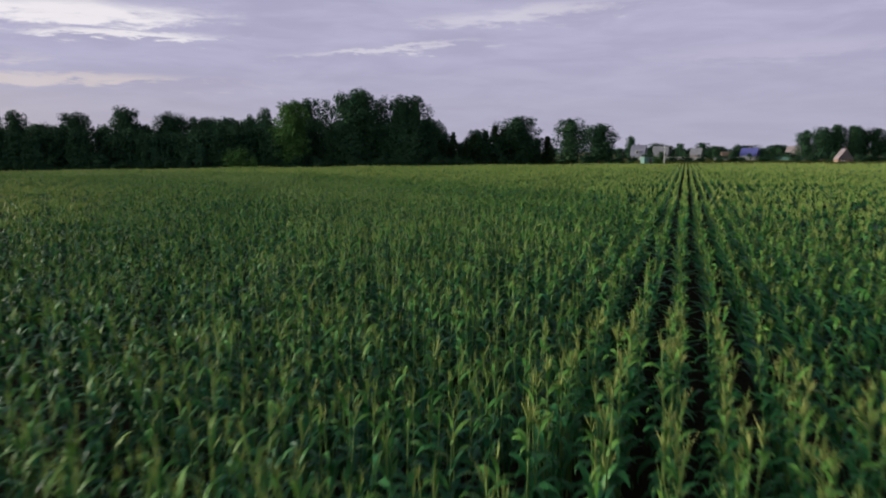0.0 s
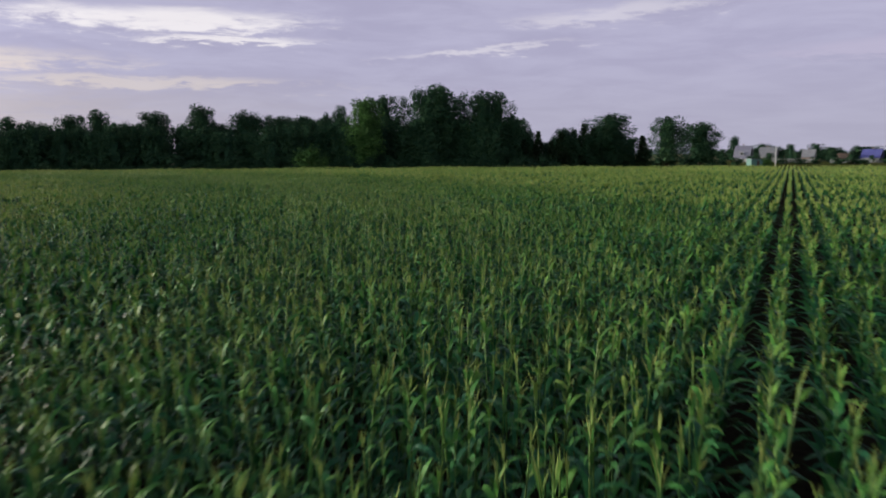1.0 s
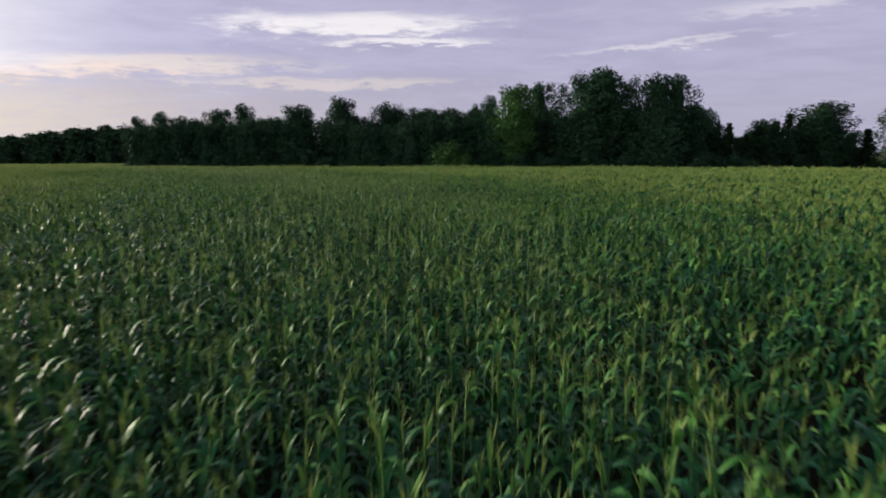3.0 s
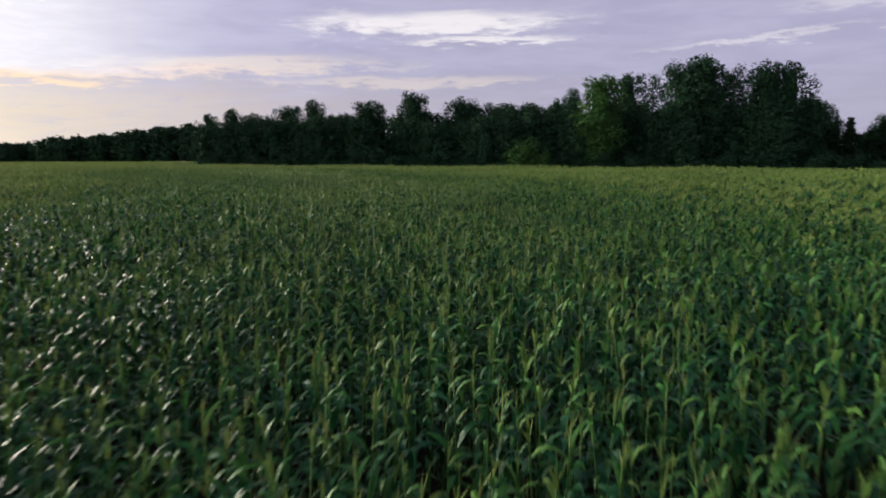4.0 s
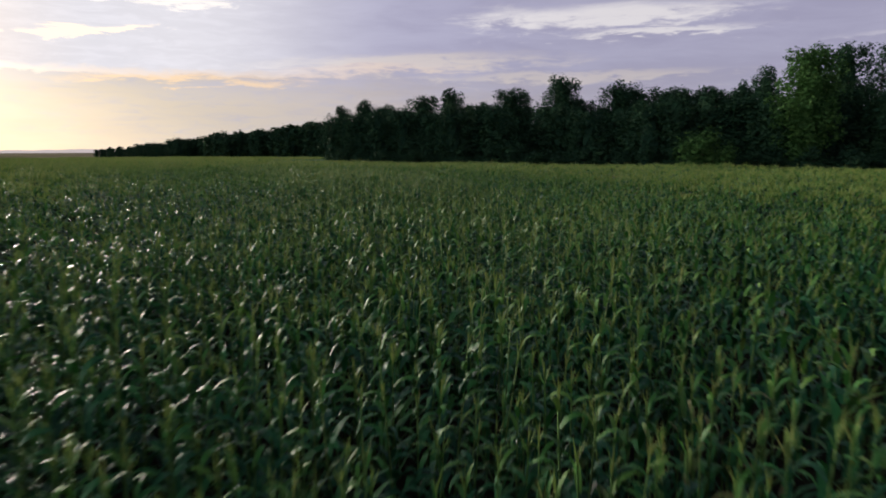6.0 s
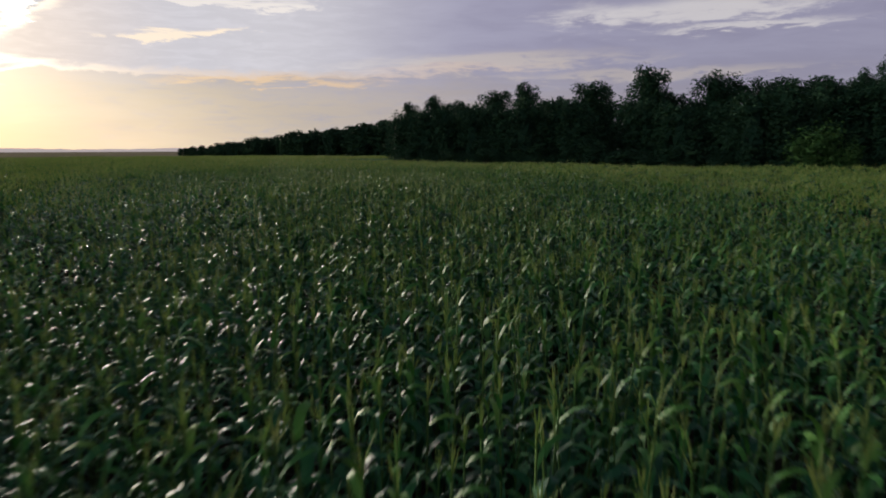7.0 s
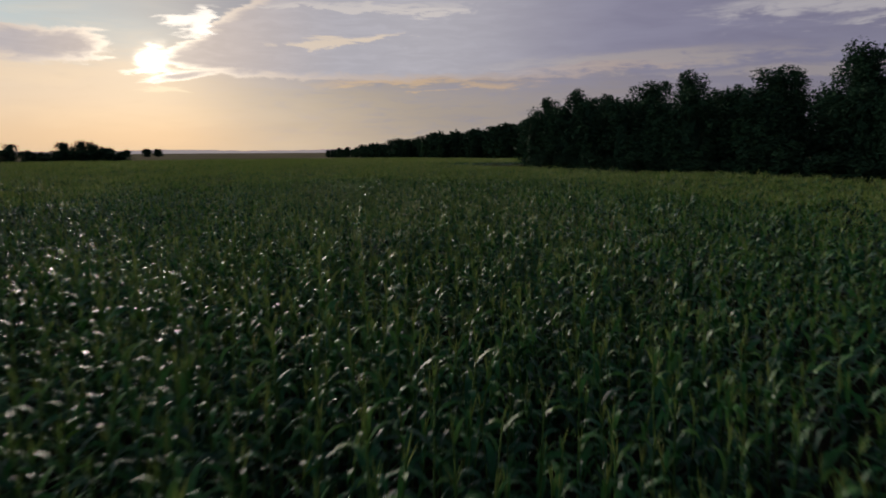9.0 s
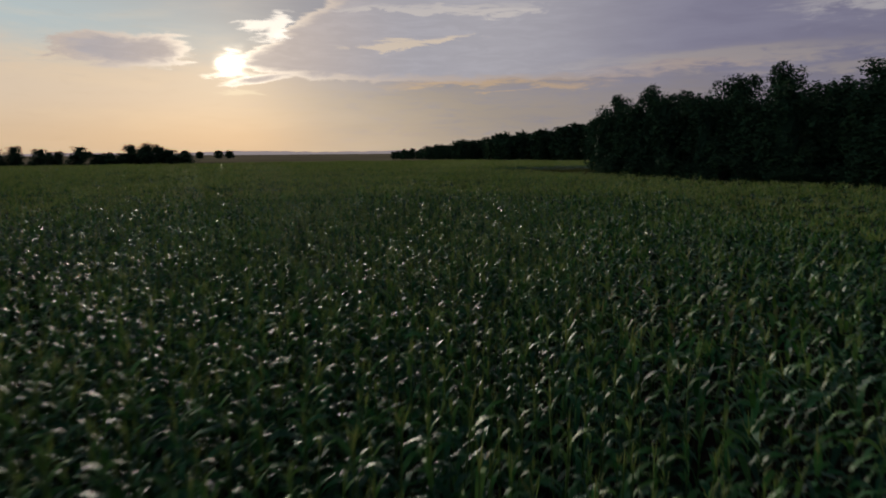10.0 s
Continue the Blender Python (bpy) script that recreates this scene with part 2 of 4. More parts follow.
NEEDLE = leaf_material("needles", [(0.0, (0.012, 0.030, 0.016)), (1.0, (0.03, 0.055, 0.025))], 0.7, 0.05, 0.05)


def bark_material():
    m, t, b = material("bark")
    n = noise3(t, place(t), 3.0, 5.0)
    t.links.new(ramp_mix(t, n, [(0.3, (0.025, 0.022, 0.018)), (0.6, (0.07, 0.06, 0.05)), (0.75, (0.13, 0.12, 0.105))]), b.inputs["Base Color"])
    b.inputs["Roughness"].default_value = 0.9
    return m


def plain_material(name, a, bcol, scale, rough=0.7, bump=0.0, metal=0.0):
    m, t, b = material(name)
    n = noise3(t, place(t), scale, 5.0)
    t.links.new(ramp_mix(t, n, [(0.3, a), (0.7, bcol)]), b.inputs["Base Color"])
    b.inputs["Roughness"].default_value, b.inputs["Metallic"].default_value = rough, metal
    if bump:
        bp = t.nodes.new("ShaderNodeBump")
        bp.inputs["Strength"].default_value = bump
        t.links.new(noise3(t, place(t), scale * 6, 5.0), bp.inputs["Height"])
        t.links.new(bp.outputs[0], b.inputs["Normal"])
    return m


def ground_material():
    m, t, b = material("ground")
    p = place(t)
    grass = ramp_mix(t, noise3(t, p, 0.35, 6.0), [(0.3, (0.055, 0.075, 0.022)), (0.7, (0.12, 0.125, 0.045))])
    # distant fields, paled to put the haze over them into the colour
    hazed_farm = ramp_mix(t, noise3(t, p, 0.004, 2.0), [(0.35, (0.20, 0.18, 0.11)), (0.5, (0.30, 0.26, 0.17)), (0.65, (0.24, 0.22, 0.15))])
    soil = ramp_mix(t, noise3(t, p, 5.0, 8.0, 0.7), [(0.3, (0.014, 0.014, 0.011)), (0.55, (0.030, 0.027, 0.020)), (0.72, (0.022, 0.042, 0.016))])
    s = t.nodes.new("ShaderNodeSeparateXYZ")
    t.links.new(p, s.inputs[0])
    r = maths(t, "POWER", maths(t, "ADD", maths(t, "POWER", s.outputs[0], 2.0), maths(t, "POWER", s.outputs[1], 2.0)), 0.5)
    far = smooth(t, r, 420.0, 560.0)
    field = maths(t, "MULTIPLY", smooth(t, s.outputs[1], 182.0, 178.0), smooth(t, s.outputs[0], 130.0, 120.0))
    t.links.new(blend(t, field, blend(t, far, grass, hazed_farm), blend(t, far, soil, hazed_farm)), b.inputs["Base Color"])
    b.inputs["Roughness"].default_value, b.inputs["Specular IOR Level"].default_value = 1.0, 0.0
    bp = t.nodes.new("ShaderNodeBump")
    bp.inputs["Strength"].default_value = 0.6
    t.links.new(noise3(t, p, 9.0, 6.0), bp.inputs["Height"])
    t.links.new(bp.outputs[0], b.inputs["Normal"])
    return m


BARK = bark_material()
GROUND = ground_material()
ROOF_GREY = plain_material("roof_grey_sheet", (0.15, 0.15, 0.21), (0.20, 0.20, 0.28), 0.8, 0.45)
ROOF_WHITE = plain_material("roof_pale_slate", (0.17, 0.175, 0.21), (0.23, 0.235, 0.27), 0.6, 0.7)
ROOF_BLUE = plain_material("roof_blue_sheet", (0.07, 0.075, 0.26), (0.10, 0.11, 0.33), 0.8, 0.4)
ROOF_BROWN = plain_material("roof_brown", (0.11, 0.075, 0.06), (0.18, 0.13, 0.10), 0.8, 0.7)
ROOF_PINK = plain_material("roof_pinkish_sheet", (0.17, 0.14, 0.155), (0.24, 0.20, 0.215), 0.8, 0.6)
WALL_WHITE = plain_material("wall_white", (0.28, 0.28, 0.29), (0.36, 0.36, 0.37), 0.9, 0.8)
WALL_TIMBER = plain_material("wall_timber", (0.19, 0.12, 0.085), (0.26, 0.17, 0.12), 0.9, 0.7)
WALL_DARK = plain_material("wall_dark_boards", (0.07, 0.05, 0.045), (0.12, 0.09, 0.08), 0.9, 0.8)
TEAL = plain_material("teal_paint", (0.07, 0.17, 0.155), (0.10, 0.22, 0.20), 1.2, 0.6)
POST_WHITE = plain_material("post_white", (0.62, 0.62, 0.62), (0.78, 0.78, 0.77), 2.0, 0.6)
GLASS = plain_material("window_glass", (0.02, 0.025, 0.03), (0.04, 0.045, 0.05), 2.0, 0.08)


# ---- helpers for meshes ----
def tri_mesh(name, verts, tris, mats, index=None, flat=True):
    """A mesh from arrays of corners and triangles."""
    verts, tris = np.asarray(verts, np.float32), np.asarray(tris, np.int32)
    me = bpy.data.meshes.new(name)
    me.vertices.add(len(verts))
    me.vertices.foreach_set("co", verts.ravel())
    me.loops.add(tris.size)
    me.loops.foreach_set("vertex_index", tris.ravel())
    me.polygons.add(len(tris))
    me.polygons.foreach_set("loop_start", np.arange(0, tris.size, 3, dtype=np.int32))
    for m in mats:
        me.materials.append(m)
    if index is not None:
        me.polygons.foreach_set("material_index", np.asarray(index, np.int32))
    me.polygons.foreach_set("use_smooth", np.full(len(tris), not flat))
    me.update(calc_edges=True)
    return me


def part(name, data, parent, label=""):
    ob = new(name, data)
    ob.parent = parent
    return tagged(ob, label)


def join(pieces):
    """Arrays (verts, tris, material) put together."""
    vs, ts, ms, n = [], [], [], 0
    for v, t, m in pieces:
        v, t = np.asarray(v, float).reshape(-1, 3), np.asarray(t, int).reshape(-1, 3)
        vs.append(v), ts.append(t + n), ms.append(np.full(len(t), m))
        n += len(v)
    return np.concatenate(vs), np.concatenate(ts), np.concatenate(ms)


def scatter(template, pos, turn, size, lean=0.0):
    """One template (verts, tris, material) set at many places: arrays for tri_mesh."""
    v, t, m = template
    n = len(pos)
    c, s = np.cos(turn)[:, None], np.sin(turn)[:, None]
    w = v[None] * size[:, None, None]
    x = w[:, :, 0] * c - w[:, :, 1] * s + pos[:, :1]
    y = w[:, :, 0] * s + w[:, :, 1] * c + pos[:, 1:2]
    if np.ndim(lean):
        x = x + lean[:, :1] * w[:, :, 2] ** 2
        y = y + lean[:, 1:] * w[:, :, 2] ** 2
    z = w[:, :, 2] + pos[:, 2:]
    verts = np.stack([x, y, z], -1).reshape(-1, 3)
    tris = (t[None] + (np.arange(n) * len(v))[:, None, None]).reshape(-1, 3)
    return verts, tris, np.tile(m, n)


# ---- ground ----
def terrain(x, y):
    """The height of the land: level round the flight, falling slowly away to the west."""
    x, y = np.asarray(x, float), np.asarray(y, float)
    west = np.maximum(0.0, -45.0 - x)
    return -0.0078 * west - 0.007 * np.clip(y - 160.0, 0, 300) * np.clip((-100.0 - x) / 120.0, 0, 1)


def make_ground():
    """One sheet to the horizon, finer near the field."""
    edge = [-4600, -2500, -1200, -800, -600, -460, -400, -340, -300, -260, -220, -190, -160, -130, -100, -70, -45, 0, 60, 120, 160, 190, 220, 260, 300, 350, 450, 600, 1200, 2500, 4600]
    n = len(edge)
    v = [(x, y, float(terrain(x, y))) for y in edge for x in edge]
    t = []
    for j in range(n - 1):
        for i in range(n - 1):
            a = j * n + i
            t += [(a, a + 1, a + n + 1), (a, a + n + 1, a + n)]
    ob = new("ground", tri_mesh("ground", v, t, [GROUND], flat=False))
    tagged(ob, "dark field soil under the crop, with rough grass round it and far land paled as haze", "ground", kind="structure")


make_ground()


# ---- the corn ----
ROW_AZ = radians(18.7)                      # the rows run this far to the right of +y
ALONG = np.array([math.sin(ROW_AZ), math.cos(ROW_AZ)])
ACROSS = np.array([math.cos(ROW_AZ), -math.sin(ROW_AZ)])
ROW_GAP, ROW_PHASE = 0.70, -0.06
FLIGHT = np.array([(1, 5), (2, 14), (2, 28), (-3, 52), (-10, 70), (-23, 90), (-36, 102), (-45, 110), (-66, 122)], float)
FIELD = [(-268, 20), (-268, 130), (-330, 262), (-215, 292), (-174, 292), (-171, 196), (-160, 172), (-120, 168), (-75, 161), (-40, 162), (0, 171), (35, 180), (72, 176), (108, 158), (122, 60), (60, -14), (-30, -14), (-120, 20)]
AHEAD = [(8, -6), (125, 182), (0, 400), (-400, 400), (-400, 80), (-140, 97), (-95, 88), (-62, 80), (-40, 60), (-24, 40), (-14, 14), (-8, -6)]
MIDDLE = np.array([(0, 8), (-1, 28), (-7, 54), (-17, 74), (-34, 97), (-54, 112), (-76, 122)], float)
rng = np.random.default_rng(7)


def leaf_strip(length, width, rise, droop, yaw, base, segs, twist=0.0, fold=0.0):
    """An arching leaf: starts steep, bends over and hangs. Returns verts, tris."""
    pts, ang, p = [], rise, np.array([0.0, base])
    step = length / segs
    for k in range(segs + 1):
        pts.append(p.copy())
        p = p + step * np.array([math.cos(ang), math.sin(ang)])
        ang -= droop / segs * (0.5 + k / segs)
    v, t = [], []
    c, s = math.cos(yaw), math.sin(yaw)
    for k, (r, z) in enumerate(pts):
        f = k / segs
        w = width * 0.5 * (0.55 + 1.2 * f if f < 0.35 else 0.97 * (1 - ((f - 0.35) / 0.65) ** 1.7) + 0.02)
        tw = twist * f
        row = [(-w, 0.0), (w, 0.0)] if not fold else [(-w, fold * w), (0.0, 0.0), (w, fold * w)]
        for q, lift in row:
            a, b = q * math.cos(tw), q * math.sin(tw) + lift
            v.append((r * c - a * s, r * s + a * c, z + b))
    m = 3 if fold else 2
    for k in range(segs):
        for j in range(m - 1):
            a = k * m + j
            t += [(a, a + 1, a + m + 1), (a, a + m + 1, a + m)]
    return v, t


def spike(base, tip, width, turn):
    """A thin crossed sliver, for the branches of a tassel."""
    b, e = np.array(base, float), np.array(tip, float)
    s = np.array([math.cos(turn), math.sin(turn), 0]) * width
    mid = (b + e) / 2
    return [b - s * 0.4, b + s * 0.4, mid + s, mid - s, e], [(0, 1, 2), (0, 2, 3), (3, 2, 4)]


def tassel_pieces(top, r, branches, width):
    out = []
    v, t = spike((0, 0, top), (r.uniform(-.03, .03), r.uniform(-.03, .03), top + 0.32), width, r.uniform(0, 6))
    out.append((v, t, 2))
    for k in range(branches):
        a, q = r.uniform(0, 6.28), r.uniform(0.03, 0.13)
        z0 = top + r.uniform(0.0, 0.14)
        out.append((*spike((0, 0, z0), (q * math.cos(a), q * math.sin(a), z0 + r.uniform(0.11, 0.24)), width, a + 1.57 + r.uniform(-0.6, 0.6)), 2))
    return out


def plant_leaf(r, side, k, count, wide, segs, low, fold=0.0):
    """The k-th leaf from below: the lower ones long and hanging, the upper ones short and close to the stalk."""
    f = k / (count - 1)
    yaw = side + (k % 2) * math.pi + r.uniform(-0.8, 0.8)
    length = (0.68 - 0.40 * f ** 0.9) * r.uniform(0.8, 1.2)
    rise = r.uniform(0.55, 1.25)
    bend = r.uniform(2.0, 3.3) + (r.uniform(0.3, 1.2) if r.random() < 0.45 else 0.0)
    if k == count - 1:
        rise, bend = r.uniform(0.9, 1.35), r.uniform(1.2, 2.8)
    return leaf_strip(length, wide * (1 - 0.42 * f ** 2), rise, bend, yaw, low + (1.78 - low) * f, segs, r.uniform(-1.2, 1.2), fold)


def plant_near(seed):
    """A corn plant with all its leaves, light enough for a dense stand."""
    r = np.random.default_rng(seed)
    pieces = []
    ring = [(0.015 * math.cos(a), 0.015 * math.sin(a)) for a in (0, 2.09, 4.19)]
    v = [(x, y, 0.25) for x, y in ring] + [(x * 0.5, y * 0.5, 1.95) for x, y in ring]
    pieces.append((v, [(0, 1, 4), (0, 4, 3), (1, 2, 5), (1, 5, 4), (2, 0, 3), (2, 3, 5)], 1))
    side = 1.57 + r.normal(0, 0.5)
    for k in range(11):
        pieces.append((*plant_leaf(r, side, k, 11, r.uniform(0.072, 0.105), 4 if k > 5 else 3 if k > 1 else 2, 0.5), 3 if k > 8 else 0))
    pieces += tassel_pieces(1.78, r, 4, 0.006)
    return join(pieces)


def plant_mid(seed):
    r = np.random.default_rng(seed)
    pieces = [([(-0.012, 0, 0.6), (0.012, 0, 0.6), (0, 0.01, 2.0)], [(0, 1, 2)], 1)]
    side = 1.57 + r.normal(0, 0.5)
    for k in range(8):
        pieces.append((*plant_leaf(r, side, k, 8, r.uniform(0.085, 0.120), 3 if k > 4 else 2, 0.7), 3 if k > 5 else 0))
    for k in range(3):
        a, q = r.uniform(0, 6.28), r.uniform(0.02, 0.13)
        s = np.array([math.cos(a + 1.57), math.sin(a + 1.57), 0]) * 0.010
        b = np.array([0, 0, r.uniform(1.74, 1.86)])
        pieces.append(([b - s, b + s, b + (q * math.cos(a), q * math.sin(a), r.uniform(0.14, 0.30))], [(0, 1, 2)], 2))
    return join(pieces)


def plant_far(seed, long=0.38, leaves=7, tassels=12, slim=0.022, wide=0.10):
    """Three or four plants of a row seen from far off: their top leaves and tassels."""
    r = np.random.default_rng(seed)
    pieces = []
    for k in range(2):
        z = r.uniform(0.75, 1.10)
        v, t = leaf_strip(long * 2.0, 0.42, 0.15, 0.3, r.choice([-1.57, 1.57]) + r.uniform(-0.2, 0.2), z, 1)
        v = [(x, y - math.copysign(long * 0.9, v[2][1]), q) for x, y, q in v]
        pieces.append((v, t, 0))
    for k in range(leaves):
        z = 1.0 + 0.74 * (k + r.random()) / leaves
        v, t = leaf_strip(r.uniform(0.24, 0.36) + 0.30 * (1.74 - z), wide * r.uniform(0.7, 1.1), r.uniform(0.6, 1.35), r.uniform(1.9, 3.4), r.uniform(0, 6.28), z, 2, r.uniform(-1, 1))
        dy, dx = r.uniform(-long, long), r.uniform(-0.03, 0.03)
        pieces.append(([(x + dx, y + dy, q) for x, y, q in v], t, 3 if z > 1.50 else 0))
    for k in range(tassels):
        a = r.uniform(0, 3.14)
        s = np.array([math.cos(a), math.sin(a), 0]) * slim
        b = np.array([r.uniform(-0.05, 0.05), r.uniform(-long, long), r.uniform(1.62, 1.84)])
        pieces.append(([b - s, b + s, b + (r.uniform(-0.10, 0.10), r.uniform(-0.16, 0.16), r.uniform(0.12, 0.32))], [(0, 1, 2)], 2))
    return join(pieces)


def plant_farther(seed):
    return plant_far(seed, 0.70, 4, 9, 0.042, 0.14)


def plant_distant(seed):
    return plant_far(seed, 1.6, 3, 8, 0.080, 0.16)


def inside(p, poly):
    x, y = p[:, 0], p[:, 1]
    hit = np.zeros(len(p), bool)
    for (x0, y0), (x1, y1) in zip(poly, poly[1:] + poly[:1]):
        cross = (y0 > y) != (y1 > y)
        hit ^= cross & (x < (x1 - x0) * (y - y0) / (y1 - y0 + 1e-9) + x0)
    return hit


def off_line(p, line):
    best = np.full(len(p), 1e9)
    for a, b in zip(line[:-1], line[1:]):
        d = b - a
        f = np.clip(((p - a) @ d) / (d @ d), 0, 1)
        best = np.minimum(best, np.hypot(*(p - a - f[:, None] * d).T))
    return best


def stand(step, near, far, keep=None):
    """Places of plants along the rows, between two distances from the flight line."""
    rows = np.arange(-620, 420) * ROW_GAP + ROW_PHASE
    s = np.arange(-240, 330, step)
    a, b = np.meshgrid(rows, s, indexing="ij")
    a, b = a.ravel(), b.ravel()
    b = b + rng.uniform(-0.35, 0.35, len(b)) * step
    a = a + rng.normal(0, 0.02, len(a))
    p = a[:, None] * ACROSS + b[:, None] * ALONG
    ok = inside(p, FIELD)
    p, a, b = p[ok], a[ok], b[ok]
    ok = near(p) & far(p)
    if keep is not None:
        ok &= keep(a, b)
    ok &= rng.random(len(p)) > 0.05
    return p[ok]


def wave(p):
    """How tall the stand is from place to place."""
    x, y = p[:, 0], p[:, 1]
    broad = 0.035 * np.sin(x * 0.21 + 1.3 * np.sin(y * 0.11)) + 0.03 * np.sin(y * 0.33 + x * 0.17)
    return 1 + broad + 0.03 * np.sin(x * 0.9 - y * 0.7 + 2.0 * np.sin(y * 0.31)) + 0.035 * np.sin(1.9 * y + 1.3 * x + 2.2 * np.sin(0.7 * x - 0.4 * y))


def single_stretch(a, b):
    """The stretch of seven rows in which every plant is a thing of its own."""
    return (np.abs(a - 0.3) < 2.1) & (b > 6.6) & (b < 14.2)


def sow(name, make, kinds, places, label, spread=0.07, squash=False):
    n = 0
    pick = rng.integers(0, kinds, len(places))
    vs, ts, ms = [], [], []
    for k in range(kinds):
        p = places[pick == k]
        turn = rng.choice([0, math.pi], len(p)) - ROW_AZ + rng.normal(0, 0.0 if squash else 0.3, len(p))
        size = wave(p) * rng.normal(1.0, spread, len(p)).clip(0.72, 1.2)
        pos = np.c_[p, terrain(p[:, 0], p[:, 1])]
        v, t, m = scatter(make(100 + k), pos, turn, size, rng.normal(0, 0.025, (len(p), 2)))
        vs.append(v), ts.append(t + n), ms.append(m)
        n += len(v)
    me = tri_mesh(name, np.concatenate(vs), np.concatenate(ts), [CORN_LEAF, CORN_STALK, CORN_TASSEL, CORN_TOP], np.concatenate(ms), flat=False)
    ob = new(name, me)
    tagged(ob, label, "corn", kind="stuff")


def close_by(p):
    return (off_line(p, FLIGHT) < 3.0) | (off_line(p, MIDDLE) < 5.0)


def mid_way(p):
    x, y = p[:, 0], p[:, 1]
    return off_line(p, MIDDLE) + 2.6 * np.sin(1.9 * x + 0.7 * y) + 2.6 * np.sin(1.3 * y - 1.1 * x + 2) < 17


def far_off(p):
    return off_line(p, MIDDLE) < 75


def very_far(p):
    return off_line(p, MIDDLE) < 125


def flown_over(p):
    """The part of the field ahead of the flight; the rest lies behind it."""
    return inside(p, AHEAD)


near_places = stand(0.22, close_by, flown_over, lambda a, b: ~single_stretch(a, b))
sow("corn_crop", plant_near, 10, near_places, "dense green corn plants with yellowish tassels in rows", 0.09)
sow("corn_crop", plant_mid, 10, stand(0.275, lambda p: ~close_by(p) & flown_over(p), mid_way), "dense green corn crop with yellowish tassels", 0.09)
sow("corn_crop", plant_far, 12, stand(0.98, lambda p: ~close_by(p) & ~mid_way(p) & flown_over(p), far_off), "green corn crop, its tassels yellowish", 0.06, squash=True)
sow("corn_crop", plant_farther, 10, stand(1.55, lambda p: ~close_by(p) & ~far_off(p) & flown_over(p), very_far), "far corn crop, green and yellowish", 0.05, squash=True)
sow("corn_crop", plant_distant, 8, stand(3.0, lambda p: ~very_far(p), flown_over), "distant corn crop, green and yellowish", 0.05, squash=True)
sow("corn_crop", plant_distant, 8, stand(3.2, lambda p: ~flown_over(p), lambda p: p[:, 0] < 1e9), "green corn crop with yellowish tassels", 0.05, squash=True)


def single_plant(seed):
    """A corn plant as a thing: stalk, ten leaves with a fold along the rib, and tassel."""
    r = np.random.default_rng(seed)
    root = tagged(new("corn_plant"), "green corn plant with arching leaves and yellowish tassel", "corn", "corn plants in rows")
    pieces = []
    for z0, z1, r0, r1 in ((0, 0.9, 0.016, 0.013), (0.9, 1.95, 0.013, 0.006)):
        pieces.append(limb((0, 0, z0), (0, 0, z1), r0, r1, 6))
    v, t, _ = join(pieces)
    part("stalk", tri_mesh("stalk", v, t, [CORN_STALK], flat=False), root)
    side = 1.57 + r.normal(0, 0.5)
    for k in range(10):
        v, t = plant_leaf(r, side, k, 10, r.uniform(0.075, 0.105), 6, 0.45, 0.35)
        part("leaf", tri_mesh("leaf", v, t, [CORN_TOP if k > 7 else CORN_LEAF], flat=False), root)
    v, t, _ = join(tassel_pieces(1.80, r, 9, 0.008))
    part("tassel", tri_mesh("tassel", v, t, [CORN_TASSEL], flat=False), root, "yellowish tassel")
    return root


def limb(p, q, r0, r1, sides=5):
    p, q = np.array(p, float), np.array(q, float)
    d = (q - p) / np.linalg.norm(q - p)
    u = np.cross(d, (0.3, 0.9, 0.1))
    u /= np.linalg.norm(u)
    w = np.cross(d, u)
    ring = [math.cos(a) * u + math.sin(a) * w for a in np.arange(sides) * 2 * math.pi / sides]
    v = [p + x * r0 for x in ring] + [q + x * r1 for x in ring]
    t = []
    for k in range(sides):
        j = (k + 1) % sides
        t += [(k, j, sides + j), (k, sides + j, sides + k)]
    return v, t, 0


def single_plants():
    kinds = [single_plant(300 + k) for k in range(5)]
    places = stand(0.22, close_by, far_off, single_stretch)
    used = set()
    for p in places:
        k = int(rng.integers(0, 5))
        size = float(wave(p[None])[0] * np.clip(rng.normal(1.0, 0.08), 0.75, 1.18))
        m = Matrix.LocRotScale((p[0], p[1], 0), Euler((rng.normal(0, 0.04), rng.normal(0, 0.04), rng.choice([0, math.pi]) - ROW_AZ + rng.normal(0, 0.3))), (size, size, size))
        if k in used:
            keep = kinds[k].scale.copy()
            kinds[k].scale = (1, 1, 1)
            copy_thing(kinds[k], m)
            kinds[k].scale = keep
        else:
            used.add(k)
            kinds[k].matrix_basis = m


single_plants()


# ---- trees ----
def rand_dirs(r, n):
    v = r.normal(size=(n, 3))
    return v / np.linalg.norm(v, axis=1, keepdims=True)


def leaf_cards(r, centres, normals, size):
    """Small sprays of leaves, a narrow triangle each."""
    n = len(centres)
    u = np.cross(normals, rand_dirs(r, n))
    u /= np.linalg.norm(u, axis=1, keepdims=True) + 1e-9
    w = np.cross(normals, u)
    s = size * r.uniform(0.6, 1.4, (n, 1))
    a = centres - u * s * 0.55 - w * s * 0.40
    b = centres - u * s * 0.35 + w * s * 0.50 + normals * s * 0.15
    c = centres + u * s * 0.65 - normals * s * 0.20
    v = np.stack([a, b, c], 1).reshape(-1, 3)
    return v, np.arange(n)[:, None] * 3 + [0, 1, 2]


TALL, WIDE = 18.0, 9.0                       # metres of the templates


